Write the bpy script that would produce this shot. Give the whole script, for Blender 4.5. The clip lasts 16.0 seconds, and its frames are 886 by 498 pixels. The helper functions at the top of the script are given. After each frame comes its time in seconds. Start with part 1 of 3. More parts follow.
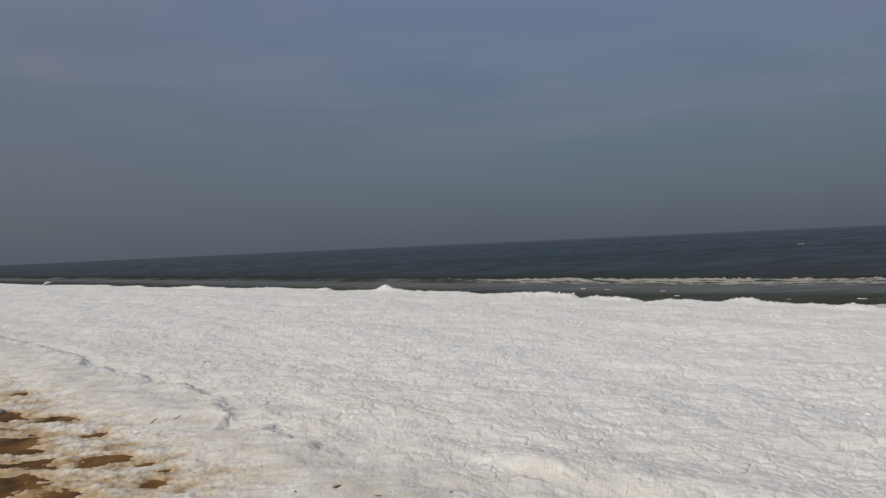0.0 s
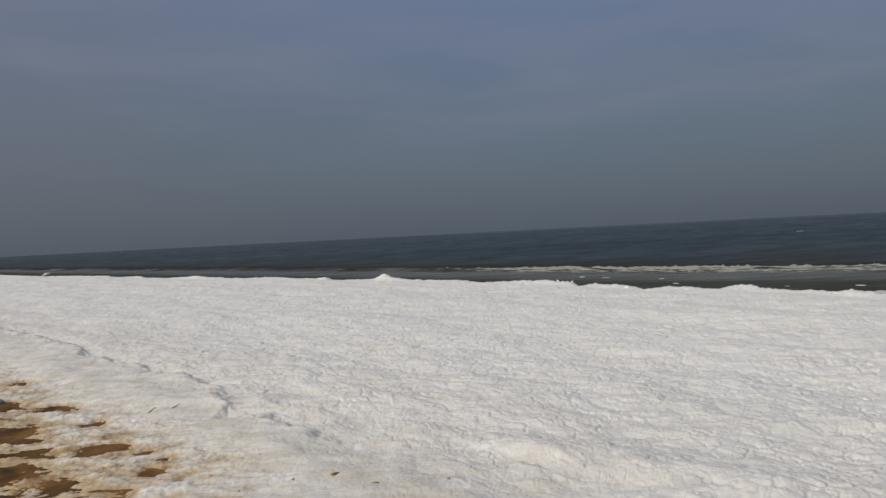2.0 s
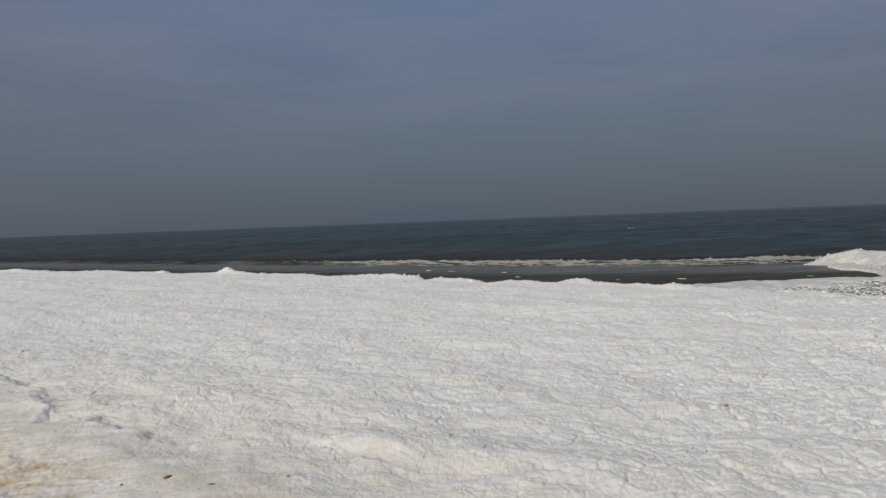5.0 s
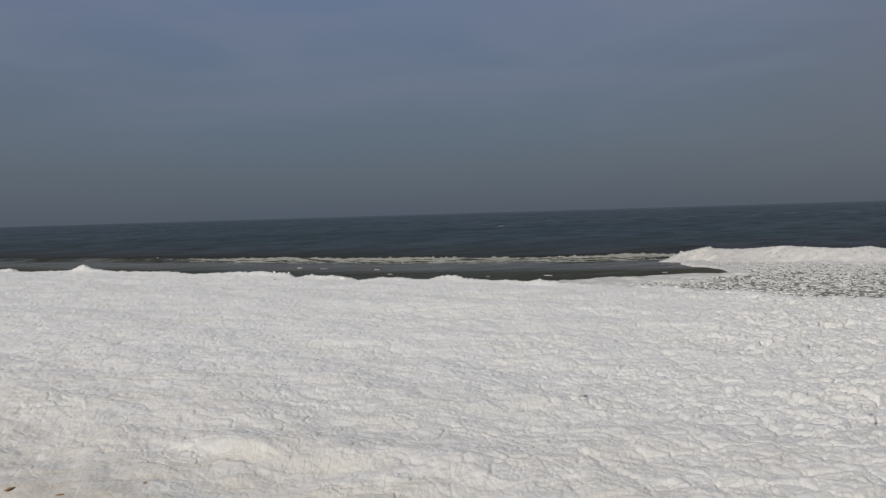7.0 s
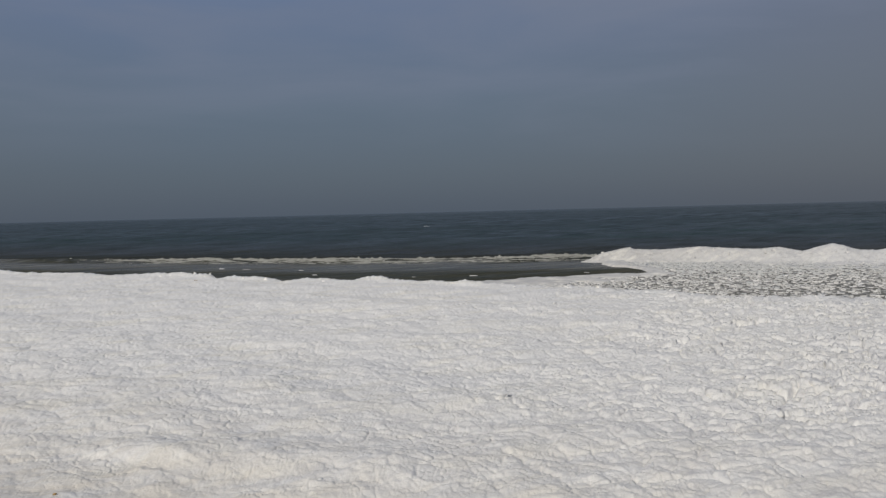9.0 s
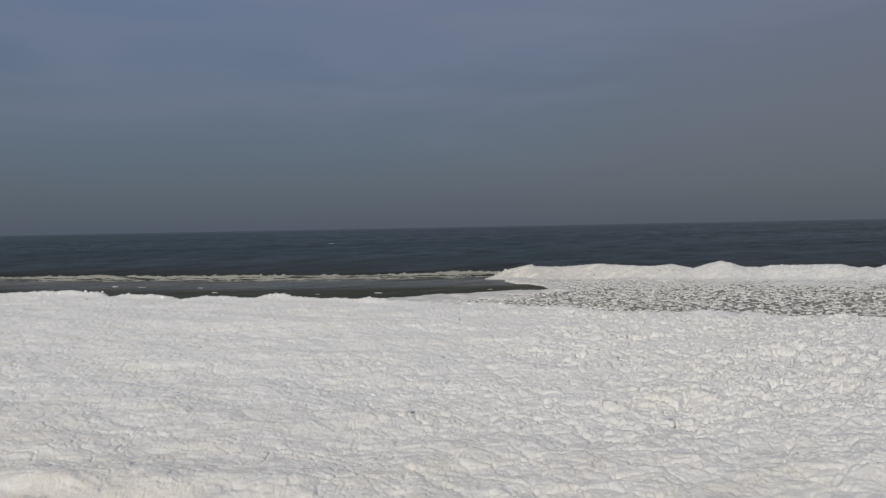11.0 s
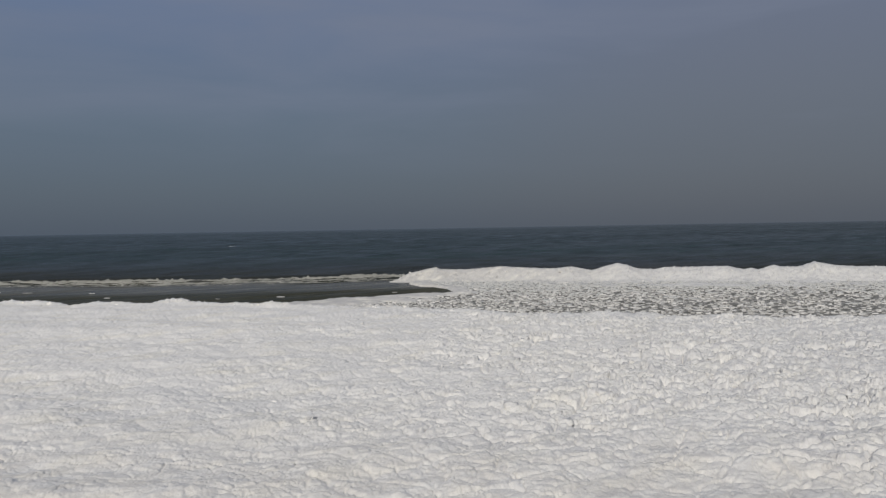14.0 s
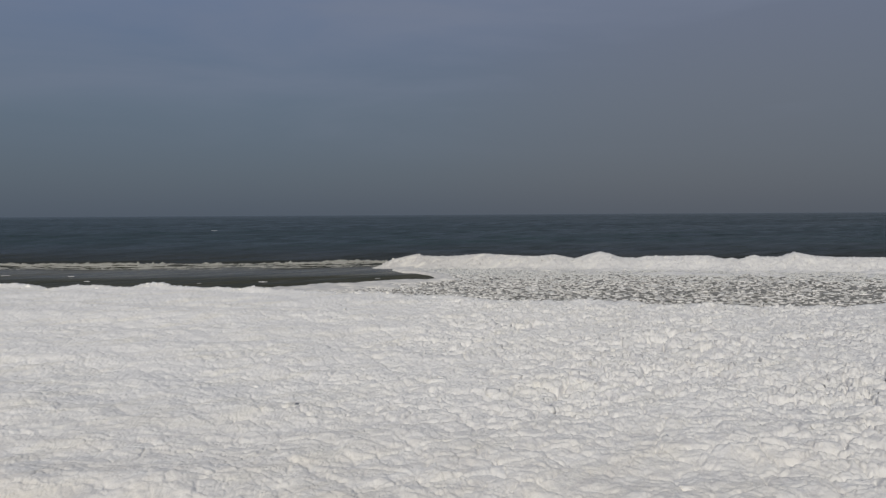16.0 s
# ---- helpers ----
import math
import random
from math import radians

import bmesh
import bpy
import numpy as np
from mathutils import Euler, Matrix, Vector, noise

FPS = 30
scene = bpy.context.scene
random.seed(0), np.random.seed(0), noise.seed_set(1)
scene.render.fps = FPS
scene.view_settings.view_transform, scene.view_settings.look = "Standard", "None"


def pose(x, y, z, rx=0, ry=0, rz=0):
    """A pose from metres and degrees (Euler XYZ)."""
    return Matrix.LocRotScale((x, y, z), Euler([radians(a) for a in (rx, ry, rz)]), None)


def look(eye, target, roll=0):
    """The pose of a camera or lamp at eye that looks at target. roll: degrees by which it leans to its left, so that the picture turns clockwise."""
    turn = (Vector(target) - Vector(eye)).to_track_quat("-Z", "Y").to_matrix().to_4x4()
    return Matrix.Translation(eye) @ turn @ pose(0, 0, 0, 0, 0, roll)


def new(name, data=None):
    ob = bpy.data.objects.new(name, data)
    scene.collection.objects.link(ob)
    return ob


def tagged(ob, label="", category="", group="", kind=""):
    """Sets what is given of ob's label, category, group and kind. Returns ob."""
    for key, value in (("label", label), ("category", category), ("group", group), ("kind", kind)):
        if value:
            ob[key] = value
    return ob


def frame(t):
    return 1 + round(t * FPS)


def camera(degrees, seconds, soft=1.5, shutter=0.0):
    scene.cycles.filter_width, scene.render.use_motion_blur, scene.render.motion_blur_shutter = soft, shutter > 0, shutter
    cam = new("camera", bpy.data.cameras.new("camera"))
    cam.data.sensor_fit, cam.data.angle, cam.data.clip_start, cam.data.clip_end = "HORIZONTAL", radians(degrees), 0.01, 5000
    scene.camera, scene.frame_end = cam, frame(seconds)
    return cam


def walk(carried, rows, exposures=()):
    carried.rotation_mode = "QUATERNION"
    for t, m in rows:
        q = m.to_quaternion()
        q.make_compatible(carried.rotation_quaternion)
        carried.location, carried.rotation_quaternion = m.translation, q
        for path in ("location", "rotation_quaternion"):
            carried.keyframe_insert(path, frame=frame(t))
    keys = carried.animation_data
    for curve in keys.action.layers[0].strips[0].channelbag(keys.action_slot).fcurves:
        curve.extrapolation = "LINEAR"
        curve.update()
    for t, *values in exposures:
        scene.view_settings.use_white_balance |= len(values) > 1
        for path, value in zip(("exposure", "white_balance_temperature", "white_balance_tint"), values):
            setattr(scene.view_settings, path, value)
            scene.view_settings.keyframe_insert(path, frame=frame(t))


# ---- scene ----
cam = camera(58.4, 16.0, soft=1.35)

# seconds, x, y, z from the eye's mean place, yaw, pitch, lean
EYE = 4.5
PATH = [
    (0.0, -0.021, -0.018, 0.014, 0.000, -0.356, 2.663),
    (0.5, -0.017, -0.008, -0.010, 0.611, -0.437, 2.464),
    (1.0, -0.018, -0.012, -0.007, 0.620, -0.529, 2.728),
    (1.5, -0.005, -0.013, -0.006, 0.346, -0.769, 3.015),
    (2.0, 0.012, 0.022, -0.025, -0.028, -1.126, 2.960),
    (2.5, 0.035, -0.028, -0.011, -1.040, -1.409, 2.732),
    (3.0, 0.047, 0.036, -0.016, -2.554, -1.350, 2.474),
    (3.5, 0.066, 0.018, 0.001, -4.277, -1.452, 2.738),
    (4.0, 0.085, 0.018, -0.003, -6.695, -1.656, 2.813),
    (4.2, 0.090, 0.017, -0.003, -7.670, -1.768, 2.747),
    (6.3, 0.133, -0.059, 0.003, -16.576, -2.216, 1.577),
    (6.5, 0.146, -0.060, 0.003, -17.767, -2.155, 1.626),
    (7.0, 0.174, -0.033, -0.014, -20.028, -2.608, 1.751),
    (7.5, 0.173, -0.021, 0.000, -21.193, -2.338, 1.349),
    (8.0, 0.178, -0.015, -0.001, -22.633, -2.211, 1.423),
    (8.2, 0.182, -0.015, -0.001, -23.300, -2.478, 1.468),
    (10.3, 0.226, -0.024, 0.003, -29.070, -1.890, 1.060),
    (10.5, 0.227, -0.026, 0.003, -29.943, -1.532, 1.075),
    (11.0, 0.208, -0.072, -0.010, -32.244, -1.646, 1.110),
    (11.5, 0.203, -0.092, 0.007, -33.746, -1.739, 0.917),
    (12.0, 0.221, -0.077, 0.006, -35.690, -1.678, 0.882),
    (12.5, 0.207, -0.103, 0.013, -37.996, -1.384, 0.385),
    (13.0, 0.235, -0.072, 0.015, -38.673, -1.421, 0.603),
    (13.5, 0.215, -0.104, 0.016, -39.019, -1.389, 0.963),
    (14.0, 0.232, -0.101, 0.006, -39.103, -1.566, 0.998),
    (14.5, 0.230, -0.094, 0.002, -39.377, -1.835, 0.854),
    (15.0, 0.228, -0.084, -0.000, -39.665, -2.162, 0.560),
    (15.5, 0.241, -0.076, 0.011, -39.998, -2.275, 0.388),
    (16.0, 0.239, -0.068, 0.004, -40.319, -2.543, 0.336),
]
walk(cam, [(t, pose(x, y, EYE + z, 90 + pitch, 0, yaw) @ pose(0, 0, 0, 0, 0, -lean))
           for t, x, y, z, yaw, pitch, lean in PATH], exposures=[(0.0, 0.045, 6640, 10), (4.0, 0.03, 6580, 10), (10.0, 0.0, 6490, 10), (16.0, 0.0, 6490, 10)])

# ---- sky and sun ----
SUN_AZ, SUN_EL = math.atan2(-0.82, -0.57), radians(33)
world = bpy.data.worlds.new("sky")
scene.world = world
world.use_nodes = True
wn, wl = world.node_tree.nodes, world.node_tree.links
wn.clear()


def wnode(kind, **settings):
    n = wn.new(kind)
    for key, value in settings.items():
        n.inputs[key].default_value = value
    return n


def ramp_node(nodes, stops, mode="LINEAR"):
    n = nodes.new("ShaderNodeValToRGB")
    n.color_ramp.interpolation = mode
    while len(n.color_ramp.elements) < len(stops):
        n.color_ramp.elements.new(0.5)
    for e, (p, c) in zip(n.color_ramp.elements, stops):
        e.position, e.color = p, (*c, 1)
    return n


def mix_node(nodes, links, fac, a, b, blend="MIX"):
    n = nodes.new("ShaderNodeMix")
    n.data_type, n.blend_type = "RGBA", blend
    for socket, value in ((n.inputs[0], fac), (n.inputs[6], a), (n.inputs[7], b)):
        if hasattr(value, "is_linked"):
            links.new(value, socket)
        elif isinstance(value, (int, float)):
            socket.default_value = value
        else:
            socket.default_value = (*value, 1)
    return n.outputs[2]


def math_node(nodes, links, op, a, b=0.0, clamp=False):
    n = nodes.new("ShaderNodeMath")
    n.operation, n.use_clamp = op, clamp
    for socket, value in ((n.inputs[0], a), (n.inputs[1], b)):
        if hasattr(value, "is_linked"):
            links.new(value, socket)
        else:
            socket.default_value = value
    return n.outputs[0]


coord = wn.new("ShaderNodeTexCoord")
split = wn.new("ShaderNodeSeparateXYZ")
wl.new(coord.outputs["Generated"], split.inputs[0])
clear = wn.new("ShaderNodeTexSky")
clear.sky_type, clear.sun_disc = "NISHITA", False
clear.sun_elevation, clear.sun_rotation = SUN_EL, SUN_AZ % (2 * math.pi)
clear.air_density, clear.dust_density, clear.ozone_density = 1.0, 2.0, 1.5
dim = mix_node(wn, wl, 1.0, clear.outputs[0], (0.08, 0.08, 0.08), "MULTIPLY")
veil = ramp_node(wn, [(0.0, (0.082, 0.104, 0.137)), (0.05, (0.095, 0.123, 0.160)), (0.13, (0.112, 0.150, 0.203)),
                      (0.24, (0.127, 0.172, 0.268)), (0.34, (0.142, 0.19, 0.312)), (1.0, (0.38, 0.39, 0.42))])
wl.new(split.outputs[2], veil.inputs[0])
# greyer haze down the coast on both sides
side = wn.new("ShaderNodeVectorMath")
side.operation = "DOT_PRODUCT"
side.inputs[1].default_value = (0.90, 0.43, 0.0)
wl.new(coord.outputs["Generated"], side.inputs[0])
grey = ramp_node(wn, [(0.0, (0.5, 0.5, 0.5)), (0.22, (0.22, 0.22, 0.22)), (0.55, (0.0, 0.0, 0.0)), (0.80, (0.10, 0.10, 0.10)), (0.90, (0.30, 0.30, 0.30)), (1.0, (0.82, 0.82, 0.82))])
wl.new(side.outputs["Value"], grey.inputs[0])
hazy = ramp_node(wn, [(0.0, (0.096, 0.108, 0.131)), (0.15, (0.135, 0.145, 0.176)), (0.34, (0.165, 0.176, 0.227)), (1.0, (0.38, 0.39, 0.42))])
wl.new(split.outputs[2], hazy.inputs[0])
base = mix_node(wn, wl, grey.outputs[0], veil.outputs[0], hazy.outputs[0])
# thin drawn-out cloud
stretch = wn.new("ShaderNodeMapping")
stretch.inputs["Scale"].default_value = (1.3, 1.3, 7.0)
stretch.inputs["Rotation"].default_value = (0.0, radians(7), radians(20))
wl.new(coord.outputs["Generated"], stretch.inputs[0])
cloud = wnode("ShaderNodeTexNoise", Scale=1.7, Detail=5.0, Roughness=0.52, Distortion=0.4)
wl.new(stretch.outputs[0], cloud.inputs["Vector"])
cmask = ramp_node(wn, [(0.44, (0, 0, 0)), (0.66, (0.75, 0.75, 0.75))])
wl.new(cloud.outputs[0], cmask.inputs[0])
lift = ramp_node(wn, [(0.06, (0, 0, 0)), (0.24, (1, 1, 1))])
wl.new(split.outputs[2], lift.inputs[0])
cfac = math_node(wn, wl, "MULTIPLY", cmask.outputs[0], lift.outputs[0])
skyc = mix_node(wn, wl, cfac, base, (0.172, 0.196, 0.262))
skyc = mix_node(wn, wl, 0.06, skyc, dim)
back = wnode("ShaderNodeBackground", Strength=1.0)
wl.new(skyc, back.inputs[0])
wl.new(back.outputs[0], wn.new("ShaderNodeOutputWorld").inputs[0])

sun = new("sun", bpy.data.lights.new("sun", "SUN"))
sun.data.energy, sun.data.angle, sun.data.color = 2.29, radians(11.0), (1.0, 0.935, 0.815)
sun.matrix_world = look((0, 0, 0), (-math.sin(SUN_AZ) * math.cos(SUN_EL), -math.cos(SUN_AZ) * math.cos(SUN_EL), -math.sin(SUN_EL)))

# ---- the plan: u runs along the shore, v out to sea, water at z = 0 ----
A, B = (0.643, -0.766), (0.766, 0.643)
# the shelf's outer edge (u, v), its crest (u, z), the spit's ridge line and crest, the rim of the frozen inlet (v, u)
EDGE = np.array([(-400, 27), (-160, 30), (-110, 32.5), (-65, 34.8), (-48, 35.8), (-36, 35.5), (-22, 34.6), (-14, 34.3), (-8, 32.5), (-3, 31.2), (3, 30.3), (10, 30), (400, 30)], float)
CREST_A = np.array([(-400, 1.2), (-158.7, 1.23), (-134.7, 1.11), (-129.2, 1.15), (-106.7, 1.28), (-104.8, 1.07), (-96.8, 1.27), (-95.1, 1.08), (-89.8, 1.02), (-81.1, 1.37), (-71.4, 1.1), (-65.8, 1.33), (-59.6, 1.21), (-57.1, 1.3), (-56.8, 1.09), (-52.2, 1.18), (-50.9, 1.26), (-49.9, 1.70), (-48.9, 1.36), (-46.5, 1.23), (-42.7, 1.21), (-39.9, 1.26), (-38.5, 1.12), (-35.8, 1.28), (-33.1, 1.39), (-30.2, 1.32), (-29.6, 1.07), (-28.5, 1.28), (-26.2, 1.24), (-25.2, 1.03)])
CREST_B = np.array([(-23.0, 1.25), (-22.3, 1.21), (-20.6, 1.16), (-19.7, 1.4), (-18.6, 1.31), (-17.4, 1.21), (-16.3, 1.19), (-14.4, 1.24), (-10.1, 1.13), (-8.7, 1.2), (-7.1, 1.2), (-6.6, 1.15), (-5.6, 1.23), (-4.1, 1.2), (-2.9, 1.11), (-1.8, 1.13), (-1.4, 1.18), (-0.2, 1.16), (0.3, 1.26), (1.9, 1.25), (2.9, 1.13), (4.1, 1.12), (4.9, 1.21), (6.1, 1.08), (6.6, 0.96), (6.8, 1.07), (7.8, 1.12), (8.6, 1.21), (9.2, 1.15), (10.3, 1.28), (400, 1.2)])
CREST = np.concatenate([CREST_A, CREST_B])
SPIT = np.array([(-17, 66.5), (-12, 66), (1, 65.8), (13, 65), (23, 64.5), (60, 64), (200, 64)], float)
RIDGE = np.array([(-17.6, -0.3), (-16.4, 0.3), (-15.4, 0.62), (-13.4, 1.06), (-12.3, 0.92), (-10.4, 0.91), (-7.5, 1.14), (-5.6, 1.03), (-3.2, 0.93), (-1.8, 1.11), (-0.1, 0.78), (1.9, 1.37), (2.7, 1.18), (3.5, 0.91), (4.9, 0.86), (5.6, 1.0), (7.5, 1.04), (10.4, 1.08), (11.6, 0.81), (12.1, 0.94), (12.6, 0.81), (13.8, 1.16), (14.2, 1.03), (15.6, 1.02), (16.6, 1.41), (18.1, 1.1), (19.8, 1.01), (21.9, 1.0), (30, 1.15), (38, 0.9), (50, 1.1), (200, 1.0)])
LEDGE = np.array([(-400, 7.5), (-41, 7.7), (-36, 7.95), (-31, 8.0), (-27, 7.5), (-24, 7.8), (-22, 7.7), (-20, 7.95), (-17, 7.45), (-15, 6.75), (-13.6, 7.0), (-12.9, 7.2), (-11.8, 7.05), (-10.6, 7.0), (400, 6.4)], float)
MOUNDS = ((0.3, 12.9, 1.1, 0.6, 0.17), (1.3, 11.8, 0.8, 0.5, 0.22), (2.1, 11.0, 1.2, 0.5, 0.16), (3.5, 9.9, 1.3, 0.5, 0.16), (6.5, 12.4, 1.4, 0.6, 0.14), (-1.6, 17.0, 1.6, 0.7, 0.14), (9.4, 14.4, 1.6, 0.7, 0.15), (-4.8, 16.9, 1.0, 0.7, 0.12), (-6.9, 20.4, 1.1, 0.8, 0.14))
RIM = np.array([(30, -24), (44, -19.5), (48.5, -16), (49.0, -14.3), (50.7, -13.1), (51.8, -11.6), (52.3, -10.0), (52.9, -9.8), (54.1, -9.7), (55.6, -10.3), (56.6, -10.8), (58.8, -12.2), (59.4, -13.5), (60.5, -14.2), (62.1, -14.9), (80, -15)], float)
# bare spots in the thin ice over the beach: x, y, radius
BARE = ((-9.1, 18.0, 0.42), (-8.6, 17.9, 0.42), (-6.3, 14.1, 0.34), (-6.0, 14.1, 0.30), (-4.7, 12.4, 0.17), (-4.85, 13.2, 0.14), (-5.3, 13.7, 0.14), (-7.3, 16.2, 0.30), (-7.2, 12.8, 0.45), (-8.7, 15.6, 0.40), (-8.0, 15.0, 0.20), (-7.5, 14.2, 0.2), (-11.7, 21.6, 0.45), (-10.3, 18.3, 0.35), (-6.0, 12.0, 0.25))
BREAK = np.array([(-400, 55), (-66, 61.4), (-48, 62.0), (-36, 62.2), (-26, 64.6), (-17, 68.5), (0, 72), (400, 74)], float)
# scraps of ice afloat inside the bar: u, v, width
INNER_FLOES = ((-45.4, 53.9, 0.8), (-42.4, 53.4, 0.9), (-36.7, 53.1, 0.65), (-32.8, 49.2, 0.5), (-20.5, 50.1, 0.7), (-24.3, 48.6, 0.35), (-13.5, 53.6, 0.5))


def tab(x, t):
    return np.interp(x, t[:, 0], t[:, 1])


def to_uv(x, y):
    return A[0] * x + A[1] * y, B[0] * x + B[1] * y


def to_xy(u, v):
    return A[0] * u + B[0] * v, A[1] * u + B[1] * v


def smooth(lo, hi, x):
    k = np.clip((x - lo) / (hi - lo), 0, 1)
    return k * k * (3 - 2 * k)


def hash2(i, j, seed):
    """Two even random numbers for each whole cell."""
    n = (i.astype(np.int64) * 374761393 + j.astype(np.int64) * 668265263 + seed * 974711) & 0xFFFFFFFF
    n = ((n ^ (n >> 13)) * 1274126177) & 0xFFFFFFFF
    n = n ^ (n >> 16)
    m = ((n ^ 0x5bd1e995) * 2246822519) & 0xFFFFFFFF
    m = m ^ (m >> 15)
    return (n & 0xFFFF) / 65535.0, (m & 0xFFFF) / 65535.0


def perlin(x, y, seed=0):
    i, j = np.floor(x), np.floor(y)
    fx, fy = x - i, y - j
    wx, wy = fx * fx * fx * (fx * (fx * 6 - 15) + 10), fy * fy * fy * (fy * (fy * 6 - 15) + 10)
    corner = []
    for di in (0, 1):
        for dj in (0, 1):
            a = hash2(i + di, j + dj, seed)[0] * 2 * math.pi
            corner.append(np.cos(a) * (fx - di) + np.sin(a) * (fy - dj))
    a = corner[0] + wx * (corner[2] - corner[0])
    b = corner[1] + wx * (corner[3] - corner[1])
    return (a + wy * (b - a)) * 1.4


def fractal(x, y, octaves=4, seed=0, gain=0.5):
    total, amp = 0, 1.0
    for k in range(octaves):
        total = total + amp * perlin(x, y, seed + k)
        x, y, amp = x * 2.03 + 5.1, y * 2.03 - 3.7, amp * gain
    return total


def cells(x, y, seed=0):
    """Nearest and second nearest distance to scattered points, the way to the nearest one and two of its numbers."""
    i, j = np.floor(x), np.floor(y)
    d1, d2 = np.full(x.shape, 9.0), np.full(x.shape, 9.0)
    ox, oy, p, q = (np.zeros(x.shape) for _ in range(4))
    for di in (-1, 0, 1):
        for dj in (-1, 0, 1):
            a, b = hash2(i + di, j + dj, seed)
            dx, dy = x - (i + di + 0.1 + 0.8 * a), y - (j + dj + 0.1 + 0.8 * b)
            d = np.hypot(dx, dy)
            closer = d < d1
            d2 = np.where(closer, d1, np.minimum(d2, d))
            ox, oy = np.where(closer, dx, ox), np.where(closer, dy, oy)
            p, q = np.where(closer, (a * 7.3 + b * 3.1) % 1, p), np.where(closer, (a * 3.7 + b * 9.1) % 1, q)
            d1 = np.where(closer, d, d1)
    return d1, d2, ox, oy, p, q


def sand_z(x, y):
    """The beach, with the low dune on which the camera stands."""
    u, v = to_uv(x, y)
    d = np.hypot(x, y)
    z = 0.93 - 0.9 * smooth(6, 20, v) + 0.03 * fractal(x * 0.5, y * 0.5, 3, 11) + 0.02 * perlin(x * 2.3, y * 2.3, 14)
    z = z + 1.95 * smooth(9.3, 1.5, d) + 3.2 * smooth(-6, -40, v) + 4 * smooth(-40, -160, v)
    return z


def rubble(x, y, coarse, fine):
    """Broken ice frozen together: tilted blocks of four sizes, each with its own height, and narrow cracks between."""
    wx = x + 0.10 * perlin(x * 2.1, y * 2.1, 41) + 0.035 * perlin(x * 8, y * 8, 43)
    wy = y + 0.10 * perlin(x * 2.1, y * 2.1, 42) + 0.035 * perlin(x * 8, y * 8, 44)
    total = 0
    for size, high, lean, seed, amount in ((0.80, 0.050, 0.10, 50, coarse), (0.40, 0.078, 0.22, 51, coarse), (0.23, 0.068, 0.30, 52, fine), (0.125, 0.022, 0.24, 53, fine)):
        d1, d2, ox, oy, p, q = cells(wx / size, wy / size, seed)
        crack = smooth(0.0, 0.13, d2 - d1)
        turn = q * 2 * math.pi
        face = high * p ** 1.6 + size * lean * (p - 0.3) * (np.cos(turn) * ox + np.sin(turn) * oy) - size * 0.02 * d1 ** 2
        total = total + 0.8 * amount * (face - 0.17 * size * (1 - crack))
    return total


def seams(u, v, long_, wide, seed):
    """Depth of thin wandering cracks round slabs drawn out along the shore: 0 on a slab, 1 in a crack."""
    wu = u + 0.35 * fractal(u * 0.9, v * 1.3, 3, seed + 1)
    wv = v + 0.30 * fractal(u * 0.9, v * 1.3, 3, seed + 2)
    d1, d2, _, _, p, _ = cells(wu / long_, wv / wide, seed)
    return (1 - smooth(0.0, 0.07, d2 - d1)), p


